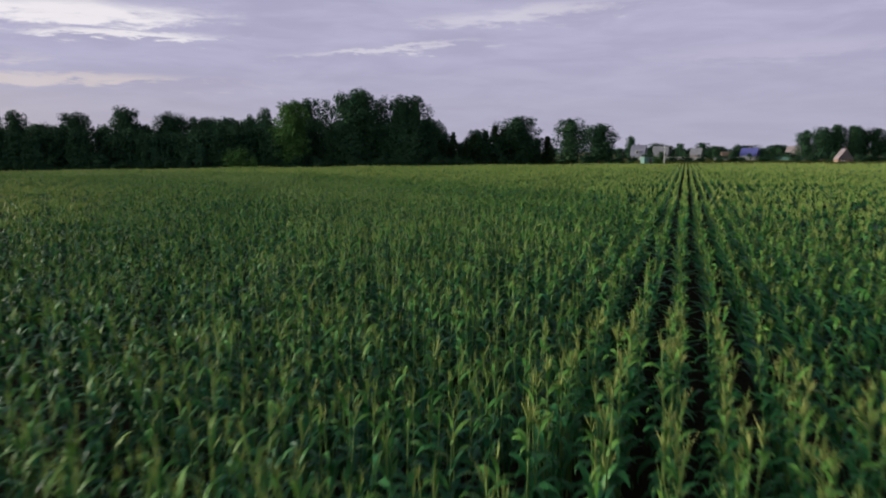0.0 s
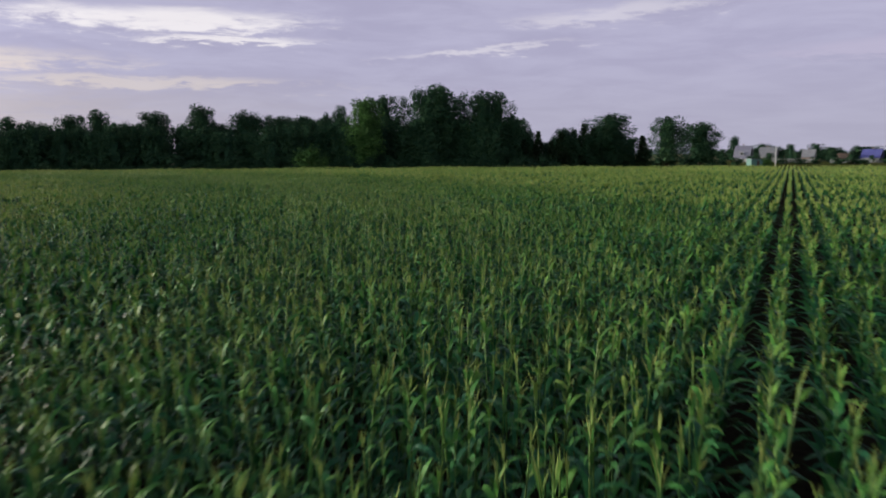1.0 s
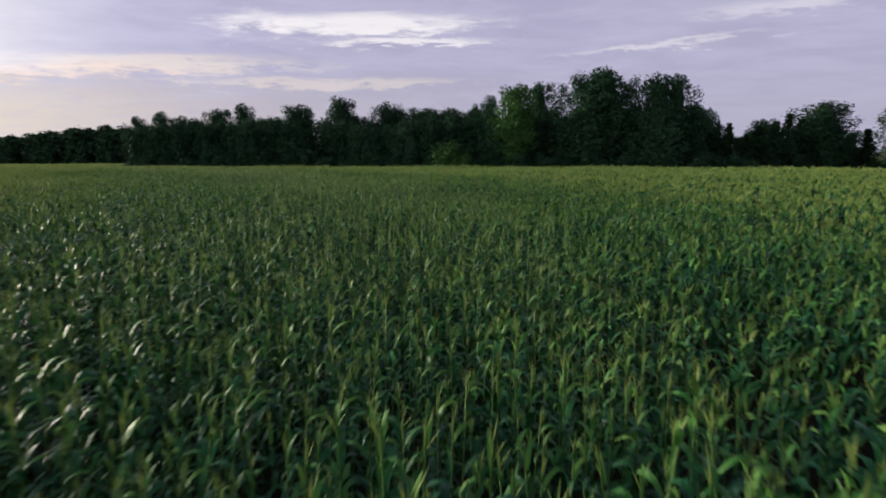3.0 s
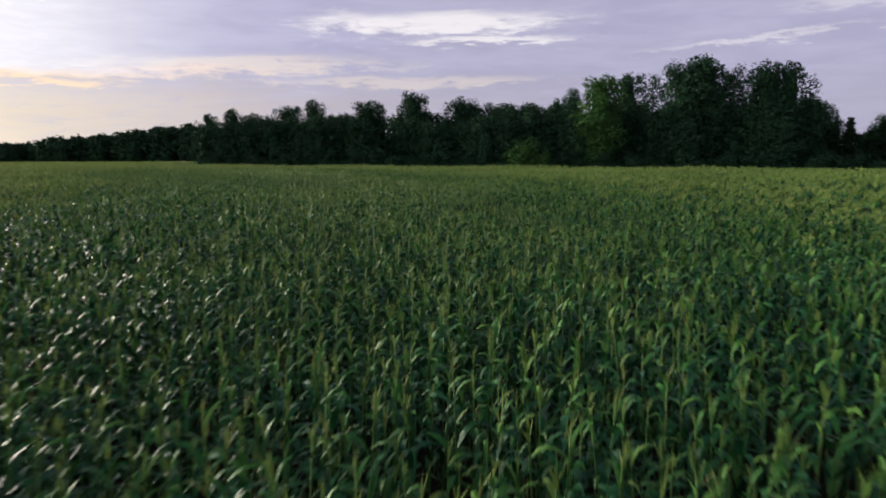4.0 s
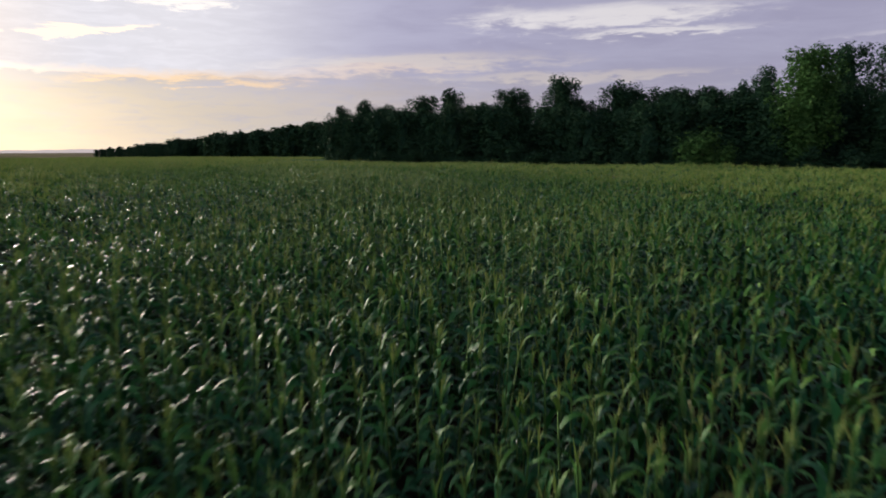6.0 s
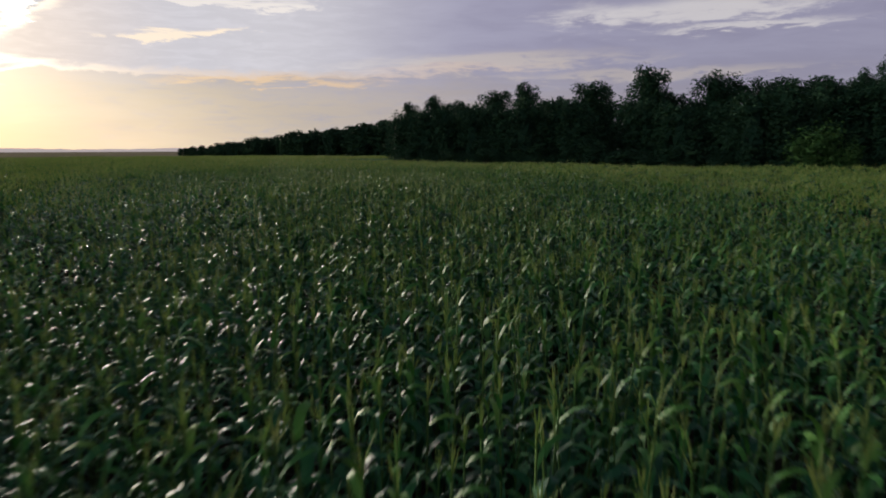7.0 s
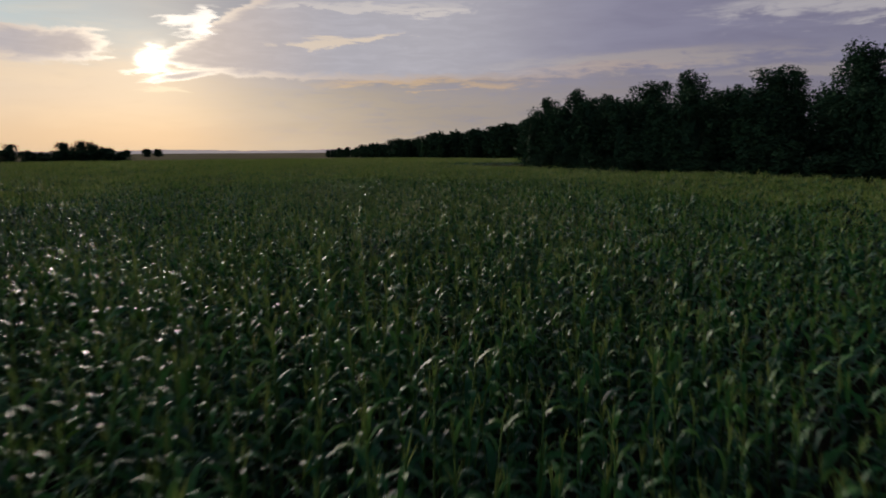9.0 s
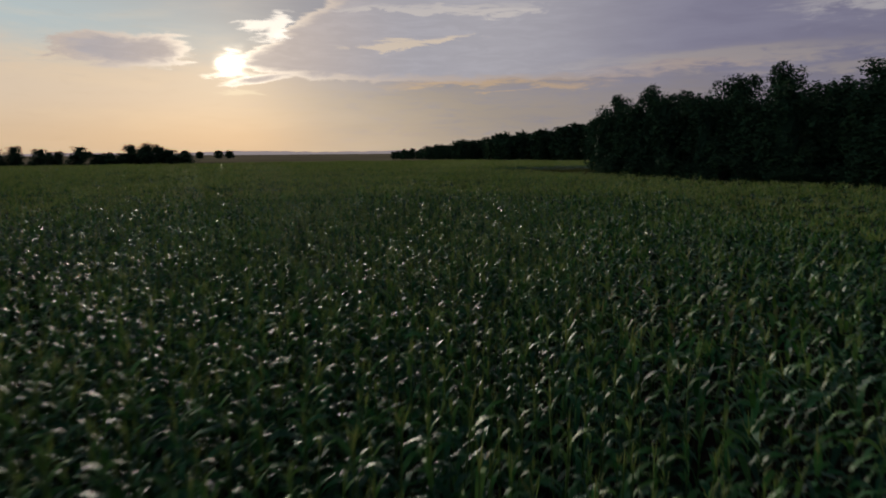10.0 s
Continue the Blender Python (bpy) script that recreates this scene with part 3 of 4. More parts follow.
ICO_V = np.array([(0, 0, 1), *[(0.894 * math.cos(a), 0.894 * math.sin(a), 0.447) for a in np.arange(5) * 1.2566], *[(0.894 * math.cos(a), 0.894 * math.sin(a), -0.447) for a in np.arange(5) * 1.2566 + 0.628], (0, 0, -1)])
ICO_T = np.array([(0, 1 + k, 1 + (k + 1) % 5) for k in range(5)] + [(1 + k, 6 + k, 1 + (k + 1) % 5) for k in range(5)] + [(1 + (k + 1) % 5, 6 + k, 6 + (k + 1) % 5) for k in range(5)] + [(11, 6 + (k + 1) % 5, 6 + k) for k in range(5)])


def inner_mass(r, blobs, share):
    """The closed foliage inside a shrub, uneven lumps well within the leaves."""
    out = []
    for q, rad in blobs:
        out.append((q + ICO_V * rad * share * r.uniform(0.6, 1.15, (12, 1)), ICO_T, 0))
    v, t, _ = join(out)
    return v, t


def crown_cards(r, blobs, cards, size, open_crown=0.0, tall=1.0):
    """Sprays of leaves over and in the lumps of a crown."""
    weight = np.array([b[1] ** 2 for b in blobs])
    share = np.maximum(4, cards * weight / weight.sum()).astype(int)
    cs, ns = [], []
    for (q, rad), m in zip(blobs, share):
        d = rand_dirs(r, m)
        k = r.uniform(0.2, 1.0, (m, 1)) ** 0.4 * (1 + 0.13 * r.normal(size=(m, 1)))
        cs.append(q + d * (1, 1, tall) * rad * k)
        ns.append(d * 0.7 + rand_dirs(r, m) * 0.5 + (0, 0, 0.2))
    cs, ns = np.concatenate(cs), np.concatenate(ns)
    keep = (r.random(len(cs)) >= open_crown) & (cs[:, 2] > 0.15)
    cs, ns = cs[keep], ns[keep]
    ns /= np.linalg.norm(ns, axis=1, keepdims=True)
    return leaf_cards(r, cs, ns, size)


def envelope(z, mid=8.6, sharp=2.4, blunt=0.6):
    """How far the crown reaches from the trunk at a height."""
    half = mid - 0.1 if z < mid else 17.3 - mid
    return 3.8 * max(0.0, 1 - abs((z - mid) / half) ** sharp) ** blunt


def broadleaf(seed, cards, size=0.4, open_crown=0.0, tall=1.25):
    """A broadleaf tree: trunk with limbs, and a full, uneven crown down to near the ground."""
    r = np.random.default_rng(seed)
    pieces, blobs = [], []
    bx, by = r.uniform(-0.4, 0.4, 2)
    pieces.append(limb((0, 0, 0), (bx, by, 8.0), 0.24, 0.17, 7))
    pieces.append(limb((bx, by, 8.0), (bx * 1.5, by * 1.5, 16.0), 0.17, 0.04, 6))
    n = 34
    lobes = r.uniform(0.66, 1.2, 5)
    shape = (r.uniform(6.5, 9.5), r.uniform(2.0, 3.0), r.uniform(0.5, 0.7))
    for k in range(n):
        z = 1.6 + 14.2 * (k + r.random()) / n
        a = k * 2.4 + r.uniform(-0.5, 0.5)
        reach = envelope(z, *shape) * r.uniform(0.42, 0.95) * lobes[int(a / 1.2566) % 5]
        q = np.array([bx + reach * math.cos(a), by + reach * math.sin(a), z])
        if k % 3 == 0:
            pieces.append(limb((bx, by, max(1.2, z - 2.0)), q, 0.07, 0.02, 3))
        blobs.append((q, r.uniform(0.7, 1.55)))
    for k in range(12):
        z = 2.5 + 12.5 * k / 11
        a = r.uniform(0, 6.28)
        d = 0.35 * envelope(z, *shape)
        blobs.append((np.array([bx + d * math.cos(a), by + d * math.sin(a), z]), 0.55 + 0.42 * envelope(z, *shape) * r.uniform(0.8, 1.1)))
    for k in range(8):
        a, d = r.uniform(0, 6.28), r.uniform(0.1, 2.6)
        blobs.append((np.array([bx + d * math.cos(a), by + d * math.sin(a), 16.8 - 0.6 * d + r.uniform(-1.1, 0.5)]), r.uniform(0.45, 0.95)))
    v, t = crown_cards(r, blobs, cards, size, open_crown, tall)
    if not open_crown:
        rings, sides = 7, 7
        core = [(bx, by, 1.6)]
        for j in range(rings):
            z = 2.4 + 12.6 * j / (rings - 1)
            for i in range(sides):
                a = i * 2 * math.pi / sides + j * 0.4
                d = envelope(z, *shape) * (0.50 if z < 8 else 0.40) * r.uniform(0.6, 1.0)
                core.append((bx + d * math.cos(a), by + d * math.sin(a), z + r.uniform(-0.5, 0.5)))
        core.append((bx, by, 15.6))
        ct = [(0, 1 + (i + 1) % sides, 1 + i) for i in range(sides)]
        for j in range(rings - 1):
            for i in range(sides):
                p, q = 1 + j * sides + i, 1 + j * sides + (i + 1) % sides
                ct += [(p, q, q + sides), (p, q + sides, p + sides)]
        top = len(core) - 1
        ct += [(top, top - sides + i, top - sides + (i + 1) % sides) for i in range(sides)]
        v, t, _ = join([(v, t, 0), (core, ct, 0)])
    return join(pieces), v, t


def conifer(seed, cards):
    r = np.random.default_rng(seed)
    pieces = [limb((0, 0, 0), (0, 0, 17.5), 0.26, 0.03, 6)]
    cs, ns = [], []
    tiers = 17
    for k in range(tiers):
        f = k / (tiers - 1)
        z, reach = 1.4 + 15.6 * f, 4.3 * (1 - f) ** 0.85 + 0.25
        for j in range(6):
            a = j * 1.047 + k * 0.7 + r.uniform(-0.3, 0.3)
            L = reach * r.uniform(0.75, 1.15)
            q = np.array([L * math.cos(a), L * math.sin(a), z - 0.28 * L])
            if j % 2 == 0:
                pieces.append(limb((0, 0, z), q, 0.06, 0.01, 3))
            m = max(3, int(cards / (tiers * 6) * (1.6 - f)))
            s = r.uniform(0.15, 1.05, (m, 1))
            cs.append(np.array([0, 0, z]) * (1 - s) + q * s + r.normal(size=(m, 3)) * 0.3)
            ns.append(rand_dirs(r, m) * 0.7 + (0, 0, 0.5))
    cs, ns = np.concatenate(cs), np.concatenate(ns)
    ns /= np.linalg.norm(ns, axis=1, keepdims=True)
    v, t = leaf_cards(r, cs, ns, 0.6)
    return join(pieces), v, t


def bush(seed, cards):
    """A shrub, built to the same measures and set smaller."""
    r = np.random.default_rng(seed)
    pieces, blobs = [], []
    for k in range(13):
        a, d = k * 2.4, r.uniform(0.2, 3.2)
        q = np.array([d * math.cos(a), d * math.sin(a), r.uniform(2.0, 15.0 - 2.2 * d)])
        pieces.append(limb((0.3 * math.cos(a), 0.3 * math.sin(a), 0), q, 0.16, 0.05, 4))
        blobs.append((q, r.uniform(1.6, 2.4)))
    v, t = crown_cards(r, blobs, cards, 0.55, 0.0, 2.0)
    v, t, _ = join([(v, t, 0), (*inner_mass(r, blobs, 0.55), 0)])
    return join(pieces), v, t


def tree_kind(name, built, leaf, label, category, group, crown_name="crown"):
    """A template: an Empty at its foot with trunk and crown under it."""
    (wv, wt_, wm), cv, ct = built
    root = new(name)
    tagged(root, label, category, group)
    part("trunk", tri_mesh("trunk", wv, wt_, [BARK], flat=False), root)
    part(crown_name, tri_mesh("crown", cv, ct, [leaf], flat=True), root)
    return root


def set_tree(root, x, y, height, width, turn, first):
    m = Matrix.LocRotScale((x, y, float(terrain(x, y)) - 0.05), Euler((0, 0, turn)), (width / WIDE, width / WIDE, height / TALL))
    if root.name not in first:
        first.add(root.name)
        root.matrix_basis = m
        return root
    keep = root.scale.copy()
    root.scale = (1, 1, 1)
    ob = copy_thing(root, m)
    root.scale = keep
    return ob


placed = set()
ASPEN = [tree_kind("broadleaf_tree", broadleaf(20 + k, 9000, 0.29), TREE_LEAF, "tall dark green broadleaf tree at the edge of the wood", "tree", "trees of the wood") for k in range(6)]
ROUND = [tree_kind("broadleaf_tree", broadleaf(90 + k, 9000, 0.29, 0.0, 1.5), TREE_LEAF, "broad dark green tree standing between wood and village", "tree", "trees of the wood") for k in range(2)]
AIRY = [tree_kind("birch_tree", broadleaf(40 + k, 8000, 0.27, 0.3), TREE_LEAF, "airy birch with gaps in its dark crown", "tree", "trees of the wood") for k in range(3)]
PALE = tree_kind("young_tree", broadleaf(51, 9000, 0.29), PALE_LEAF, "lighter green birch standing before darker trees", "tree", "trees of the wood")
FILLER = [tree_kind("broadleaf_tree", broadleaf(30 + k, 2700, 0.44), TREE_LEAF, "dark green broadleaf tree inside the wood", "tree", "trees of the wood") for k in range(4)]
SPRUCE = [tree_kind("spruce_tree", conifer(60 + k, 2800), NEEDLE, "dark pointed spruce beside the wood", "tree", "trees of the wood") for k in range(2)]
BUSHES = [tree_kind("shrub", bush(70 + k, 1800), TREE_LEAF, "dark green shrub along the field's edge", "shrub", "shrubs of the wood's edge") for k in range(3)]
PALE_BUSH = tree_kind("shrub", bush(75, 2200), PALE_LEAF, "light green shrub before the dark wood", "shrub", "shrubs of the wood's edge")

# x, y, height, crown width
WOOD_EAST = [(-60.1, 222.0, 16.6, 5.3), (-52.2, 210.0, 18.1, 4.7), (-41.7, 193.0, 19.2, 8.4), (-38.9, 206.0, 20.9, 7.4), (-34.4, 212.0, 20.4, 6.6), (-26.5, 198.0, 21.7, 7.4), (-22.4, 200.0, 22.4, 10.7), (-17.2, 202.0, 20.6, 5.2), (-11.5, 197.0, 20.3, 7.9), (-7.7, 199.0, 20.5, 6.2), (-4.6, 200.0, 14.3, 5.3)]
WOOD_MID = [(-112.7, 218.0, 17.9, 9.7), (-125.1, 222.0, 14.9, 8.6), (-92.7, 208.0, 18.8, 8.7), (-91.0, 214.0, 14.3, 6.7), (-81.4, 212.0, 17.0, 10.1), (-75.7, 216.0, 16.1, 7.3), (-69.8, 214.0, 15.8, 6.6), (-64.8, 216.0, 15.6, 7.1)]
WOOD_WEST = [(-159.6, 206.0, 14.8, 9.0), (-152.4, 208.0, 16.0, 10.6), (-149.7, 214.0, 15.3, 8.0), (-134.3, 210.0, 17.0, 11.7), (-128.4, 214.0, 18.3, 10.0)]
EDGE_BUSH = [(-53.2, 182.5, 9.6, 6.2), (-49.8, 182.5, 6.4, 4.2), (-91.7, 190.0, 7.4, 7.7), (-119.6, 192.0, 8.9, 8.6), (-105.2, 190.0, 7.3, 6.7), (-73.8, 190.0, 6.4, 7.3)]
EAST_GROVE = [(-1.5, 215.0, 13.5, 4.9), (10.5, 224.8, 11.9, 6.9), (24.7, 236.7, 16.3, 12.8), (45.5, 258.0, 16.4, 10.6), (60.1, 278.6, 15.3, 12.5), (21.3, 239.1, 12.7, 7.8)]
EAST_SPRUCE = [(2.6, 210.0, 10.5, 5.1), (6.3, 214.9, 8.2, 4.2), (16.2, 231.4, 13.2, 6.4), (34.8, 242.5, 9.9, 6.0), (13.0, 227.6, 11.4, 7.0), (9.0, 221.0, 10.4, 6.4), (19.2, 234.5, 12.0, 7.5), (28.4, 243.0, 10.8, 7.0), (-2.0, 208.0, 9.6, 6.0)]
VILLAGE_TREES = [(110.4, 425.9, 12.7, 7.9), (129.3, 441.5, 9.0, 12.7), (138.7, 449.1, 7.7, 15.3), (141.2, 427.3, 9.0, 6.6), (156.3, 432.6, 9.2, 11.2), (151.9, 402.3, 7.1, 14.0), (174.6, 425.6, 9.4, 8.2), (186.8, 409.4, 8.6, 13.2), (186.8, 398.4, 7.3, 14.3), (187.0, 442.1, 7.6, 19.5)]
VILLAGE_WOOD = [(171.2, 339.3, 13.9, 8.0), (175.8, 335.3, 12.7, 7.5), (181.9, 345.0, 15.8, 8.0), (186.5, 348.0, 13.4, 7.5), (190.0, 346.3, 17.1, 8.0), (194.6, 342.3, 16.5, 7.5), (199.4, 346.7, 15.6, 8.0), (204.0, 349.7, 14.4, 7.5), (206.2, 342.8, 15.1, 8.0), (210.8, 338.8, 12.7, 7.5), (211.9, 339.3, 15.8, 8.0), (216.5, 342.3, 15.2, 7.5), (219.2, 334.6, 15.8, 8.0), (223.8, 330.6, 14.6, 7.5)]

tr = random.Random(5)
WIDER = 1.65
for group in (WOOD_EAST, WOOD_MID, WOOD_WEST, EAST_GROVE, VILLAGE_WOOD):
    for k, (x, y, h, w) in enumerate(group):
        if group is WOOD_EAST and k in (4, 7):
            kind = AIRY[k % 3]
        elif group is WOOD_EAST and k == 2:
            kind = PALE
        elif group is WOOD_MID and k == 5:
            kind = AIRY[1]
        else:
            kind = tr.choice(ASPEN)
        if group is EAST_GROVE:
            kind = ROUND[k % 2]
        set_tree(kind, x, y, h * 1.06 - float(terrain(x, y)), w * (1.1 if group is WOOD_WEST else 1.6 if group is EAST_GROVE else WIDER), tr.uniform(0, 6.28), placed)
for x, y, h, w in VILLAGE_TREES:
    set_tree(tr.choice(FILLER + BUSHES), x, y, h * 1.15, w * 1.2, tr.uniform(0, 6.28), placed)
for k, (x, y, h, w) in enumerate(EAST_SPRUCE):
    set_tree(SPRUCE[k % 2], x, y, h * 1.05, w * 1.3, tr.uniform(0, 6.28), placed)
for k, (x, y, h, w) in enumerate(EDGE_BUSH):
    set_tree(PALE_BUSH if k < 2 else tr.choice(BUSHES), x, y, h, w * 1.1, tr.uniform(0, 6.28), placed)

for k in range(10):
    f = k / 9
    set_tree(tr.choice(FILLER), -3 + 34 * f + tr.uniform(-1, 1), 212 + 32 * f, tr.uniform(8.5, 11.5), tr.uniform(7, 9), tr.uniform(0, 6.28), placed)
# lower trees that close the wood below and behind the tall crowns
for k in range(44):
    x = -150 + 146 * (k + tr.uniform(-0.3, 0.3)) / 43
    y = 196 + tr.uniform(-4, 6) if x > -60 else 194 + tr.uniform(-3, 8)
    set_tree(tr.choice(FILLER), x, y, tr.uniform(11.0, 15.0), tr.uniform(8, 11), tr.uniform(0, 6.28), placed)
for k in range(40):
    x = -160 + 156 * (k + tr.uniform(-0.3, 0.3)) / 39
    set_tree(tr.choice(FILLER), x, 224 + tr.uniform(0, 14), tr.uniform(15.0, 18.0), tr.uniform(9, 12), tr.uniform(0, 6.28), placed)
for k in range(46):
    x = -142 + 148 * (k + tr.uniform(-0.3, 0.3)) / 45
    set_tree(tr.choice(BUSHES), x, 187 + tr.uniform(-2, 3), tr.uniform(3.5, 6.0), tr.uniform(4.5, 7), tr.uniform(0, 6.28), placed)
for k in range(14):
    f = k / 13
    set_tree(tr.choice(BUSHES), 0 + 78 * f, 208 + 92 * f + tr.uniform(-3, 3), tr.uniform(4.0, 6.5), tr.uniform(6, 9), tr.uniform(0, 6.28), placed)
for k in range(9):
    x = -158 + tr.uniform(-8, 6)
    set_tree(tr.choice(FILLER), x, 214 + k * 7, tr.uniform(11, 14.5), tr.uniform(7, 10), tr.uniform(0, 6.28), placed)
# shrubs beyond the west end of the field
WEST_BUSH = [(84.0, 5.5, 12), (84.7, 7.5, 12), (85.5, 9.0, 13), (86.4, 10.2, 14), (87.3, 9.8, 13), (88.2, 6.0, 12), (89.0, 5.2, 12), (89.8, 5.6, 12), (91.2, 9.0, 10), (92.6, 7.0, 10), (93.5, 8.0, 11), (94.8, 9.4, 10), (95.9, 8.2, 12)]
for az, h, w in WEST_BUSH:
    d = tr.uniform(340, 356)
    x, y = -44.7 - d * math.sin(radians(az)), 110.4 + d * math.cos(radians(az))
    set_tree(tr.choice(BUSHES), x + 3, y, h * 0.8, w * 0.8, tr.uniform(0, 6.28), placed)
    set_tree(tr.choice(FILLER), x - 4, y + tr.uniform(-2, 2), h, w, tr.uniform(0, 6.28), placed)


def far_wood():
    """The lower wood farther off, behind the west corner: one mass of many crowns."""
    r = np.random.default_rng(9)
    vs, ts, n = [], [], 0
    made = [broadleaf(90 + k, 480, 0.95) for k in range(4)]
    for k in range(230):
        f = r.random()
        x = -215 - 390 * f
        y = 318 + r.uniform(0, 40) + 20 * abs(f - 0.3)
        g = float(terrain(x, y))
        h = (18.9 - 17.5 * max(0, f - 0.28) / 0.72) * r.uniform(0.85, 1.03) - g
        (wv, wtri, wm), cv, ct = made[k % 4]
        v, t, _ = scatter((cv, ct, np.zeros(len(ct))), np.array([[x, y, 0.0]]), r.uniform(0, 6.28, 1), np.array([1.0]))
        v = (v - (x, y, 0)) * (h / 11, h / 11, h / TALL) + (x, y, g)
        vs.append(v), ts.append(t + n)
        n += len(v)
    ob = new("far_wood", tri_mesh("far_wood", np.concatenate(vs), np.concatenate(ts), [TREE_LEAF]))
    tagged(ob, "distant low wood of dark green broadleaf trees", "wood", kind="stuff")


far_wood()


def far_belts():
    """Tree belts and hedges out to the horizon."""
    r = np.random.default_rng(19)
    vs, ts, n = [], [], 0
    made = [broadleaf(95 + k, 60, 2.8, 0.01) for k in range(3)]
    for belt in range(16):
        a0, span = r.uniform(-36, 106), r.uniform(2, 9)
        d0 = r.choice([620, 900, 1300, 1900, 2800])
        for k in range(int(span * d0 / 57 / 16) + 3):
            a, d = radians(a0 + span * r.random()), d0 * r.uniform(0.99, 1.03)
            h = r.uniform(3.5, 7.5) * (1 + d0 / 3500)
            x, y = -math.sin(a) * d, math.cos(a) * d
            _, cv, ct = made[k % 3]
            v = cv * (h / 7, h / 7, h / TALL) + (x, y, float(terrain(x, y)))
            vs.append(v), ts.append(ct + n)
            n += len(v)
    ob = new("far_trees", tri_mesh("far_trees", np.concatenate(vs), np.concatenate(ts), [TREE_LEAF]))
    tagged(ob, "hazy tree belts far out on the plain", "trees", kind="stuff")


far_belts()


def horizon_material():
    """The distance, its haze put into a glowing colour: paler towards the evening sun."""
    m, t, b = material("haze_glow")
    p = place(t)
    sx = t.nodes.new("ShaderNodeSeparateXYZ")
    t.links.new(p, sx.inputs[0])
    # emission imitates haze in the air, brighter towards the west
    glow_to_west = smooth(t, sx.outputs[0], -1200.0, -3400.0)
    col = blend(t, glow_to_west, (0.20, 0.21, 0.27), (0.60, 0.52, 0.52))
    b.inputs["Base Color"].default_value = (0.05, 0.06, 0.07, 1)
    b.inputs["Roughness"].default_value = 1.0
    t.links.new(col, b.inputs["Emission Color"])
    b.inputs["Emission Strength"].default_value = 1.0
    return m


def far_hills():
    """Low wooded rises on the horizon, with an uneven top, glowing in place of haze."""
    r = np.random.default_rng(4)
    v, t, n = [], [], 260
    for k in range(n):
        a = radians(-60 + 190 * k / (n - 1))
        d = 4100
        h = 13 + 5 * math.sin(k * 0.11) + 4 * math.sin(k * 0.37 + 1) + r.uniform(-2.0, 2.0)
        g = float(terrain(-math.sin(a) * d, math.cos(a) * d))
        v += [(-math.sin(a) * d, math.cos(a) * d, g - 1.0), (-math.sin(a) * d, math.cos(a) * d, g + h), (-math.sin(a) * (d + 120), math.cos(a) * (d + 120), g + h * 0.7)]
        if k:
            p = 3 * k
            for j in range(2):
                t += [(p - 3 + j, p + j, p + j + 1), (p - 3 + j, p + j + 1, p - 2 + j)]
    tagged(new("backdrop", tri_mesh("backdrop", v, t, [horizon_material()])), "low wooded rises along the horizon, their haze put in as glow", "horizon", kind="structure")


far_hills()


# ---- the village ----
def box(x0, x1, y0, y1, z0, z1):
    v = [(x, y, z) for z in (z0, z1) for y in (y0, y1) for x in (x0, x1)]
    t = [(0, 2, 1), (1, 2, 3), (4, 5, 6), (5, 7, 6), (0, 1, 4), (1, 5, 4), (2, 6, 3), (3, 6, 7), (0, 4, 2), (2, 4, 6), (1, 3, 5), (3, 7, 5)]
    return v, t, 0


def prism(profile, y0, y1):
    """A profile in x and z, drawn out along y, closed at both ends."""
    n = len(profile)
    v = [(x, y0, z) for x, z in profile] + [(x, y1, z) for x, z in profile]
    t = []
    for k in range(n):
        j = (k + 1) % n
        t += [(k, j, n + j), (k, n + j, n + k)]
    for k in range(1, n - 1):
        t += [(0, k + 1, k), (n, n + k, n + k + 1)]
    return v, t, 0


def solid(name, pieces, mat, parent, label=""):
    v, t, _ = join(pieces)
    return part(name, tri_mesh(name, v, t, [mat]), parent, label)


def roof_shell(line, thick, y0, y1):
    """A roof skin that follows a line of (x, z) from eave over ridge to eave."""
    upper = [(x, z + thick) for x, z in line]
    return prism(upper + line[::-1], y0, y1)


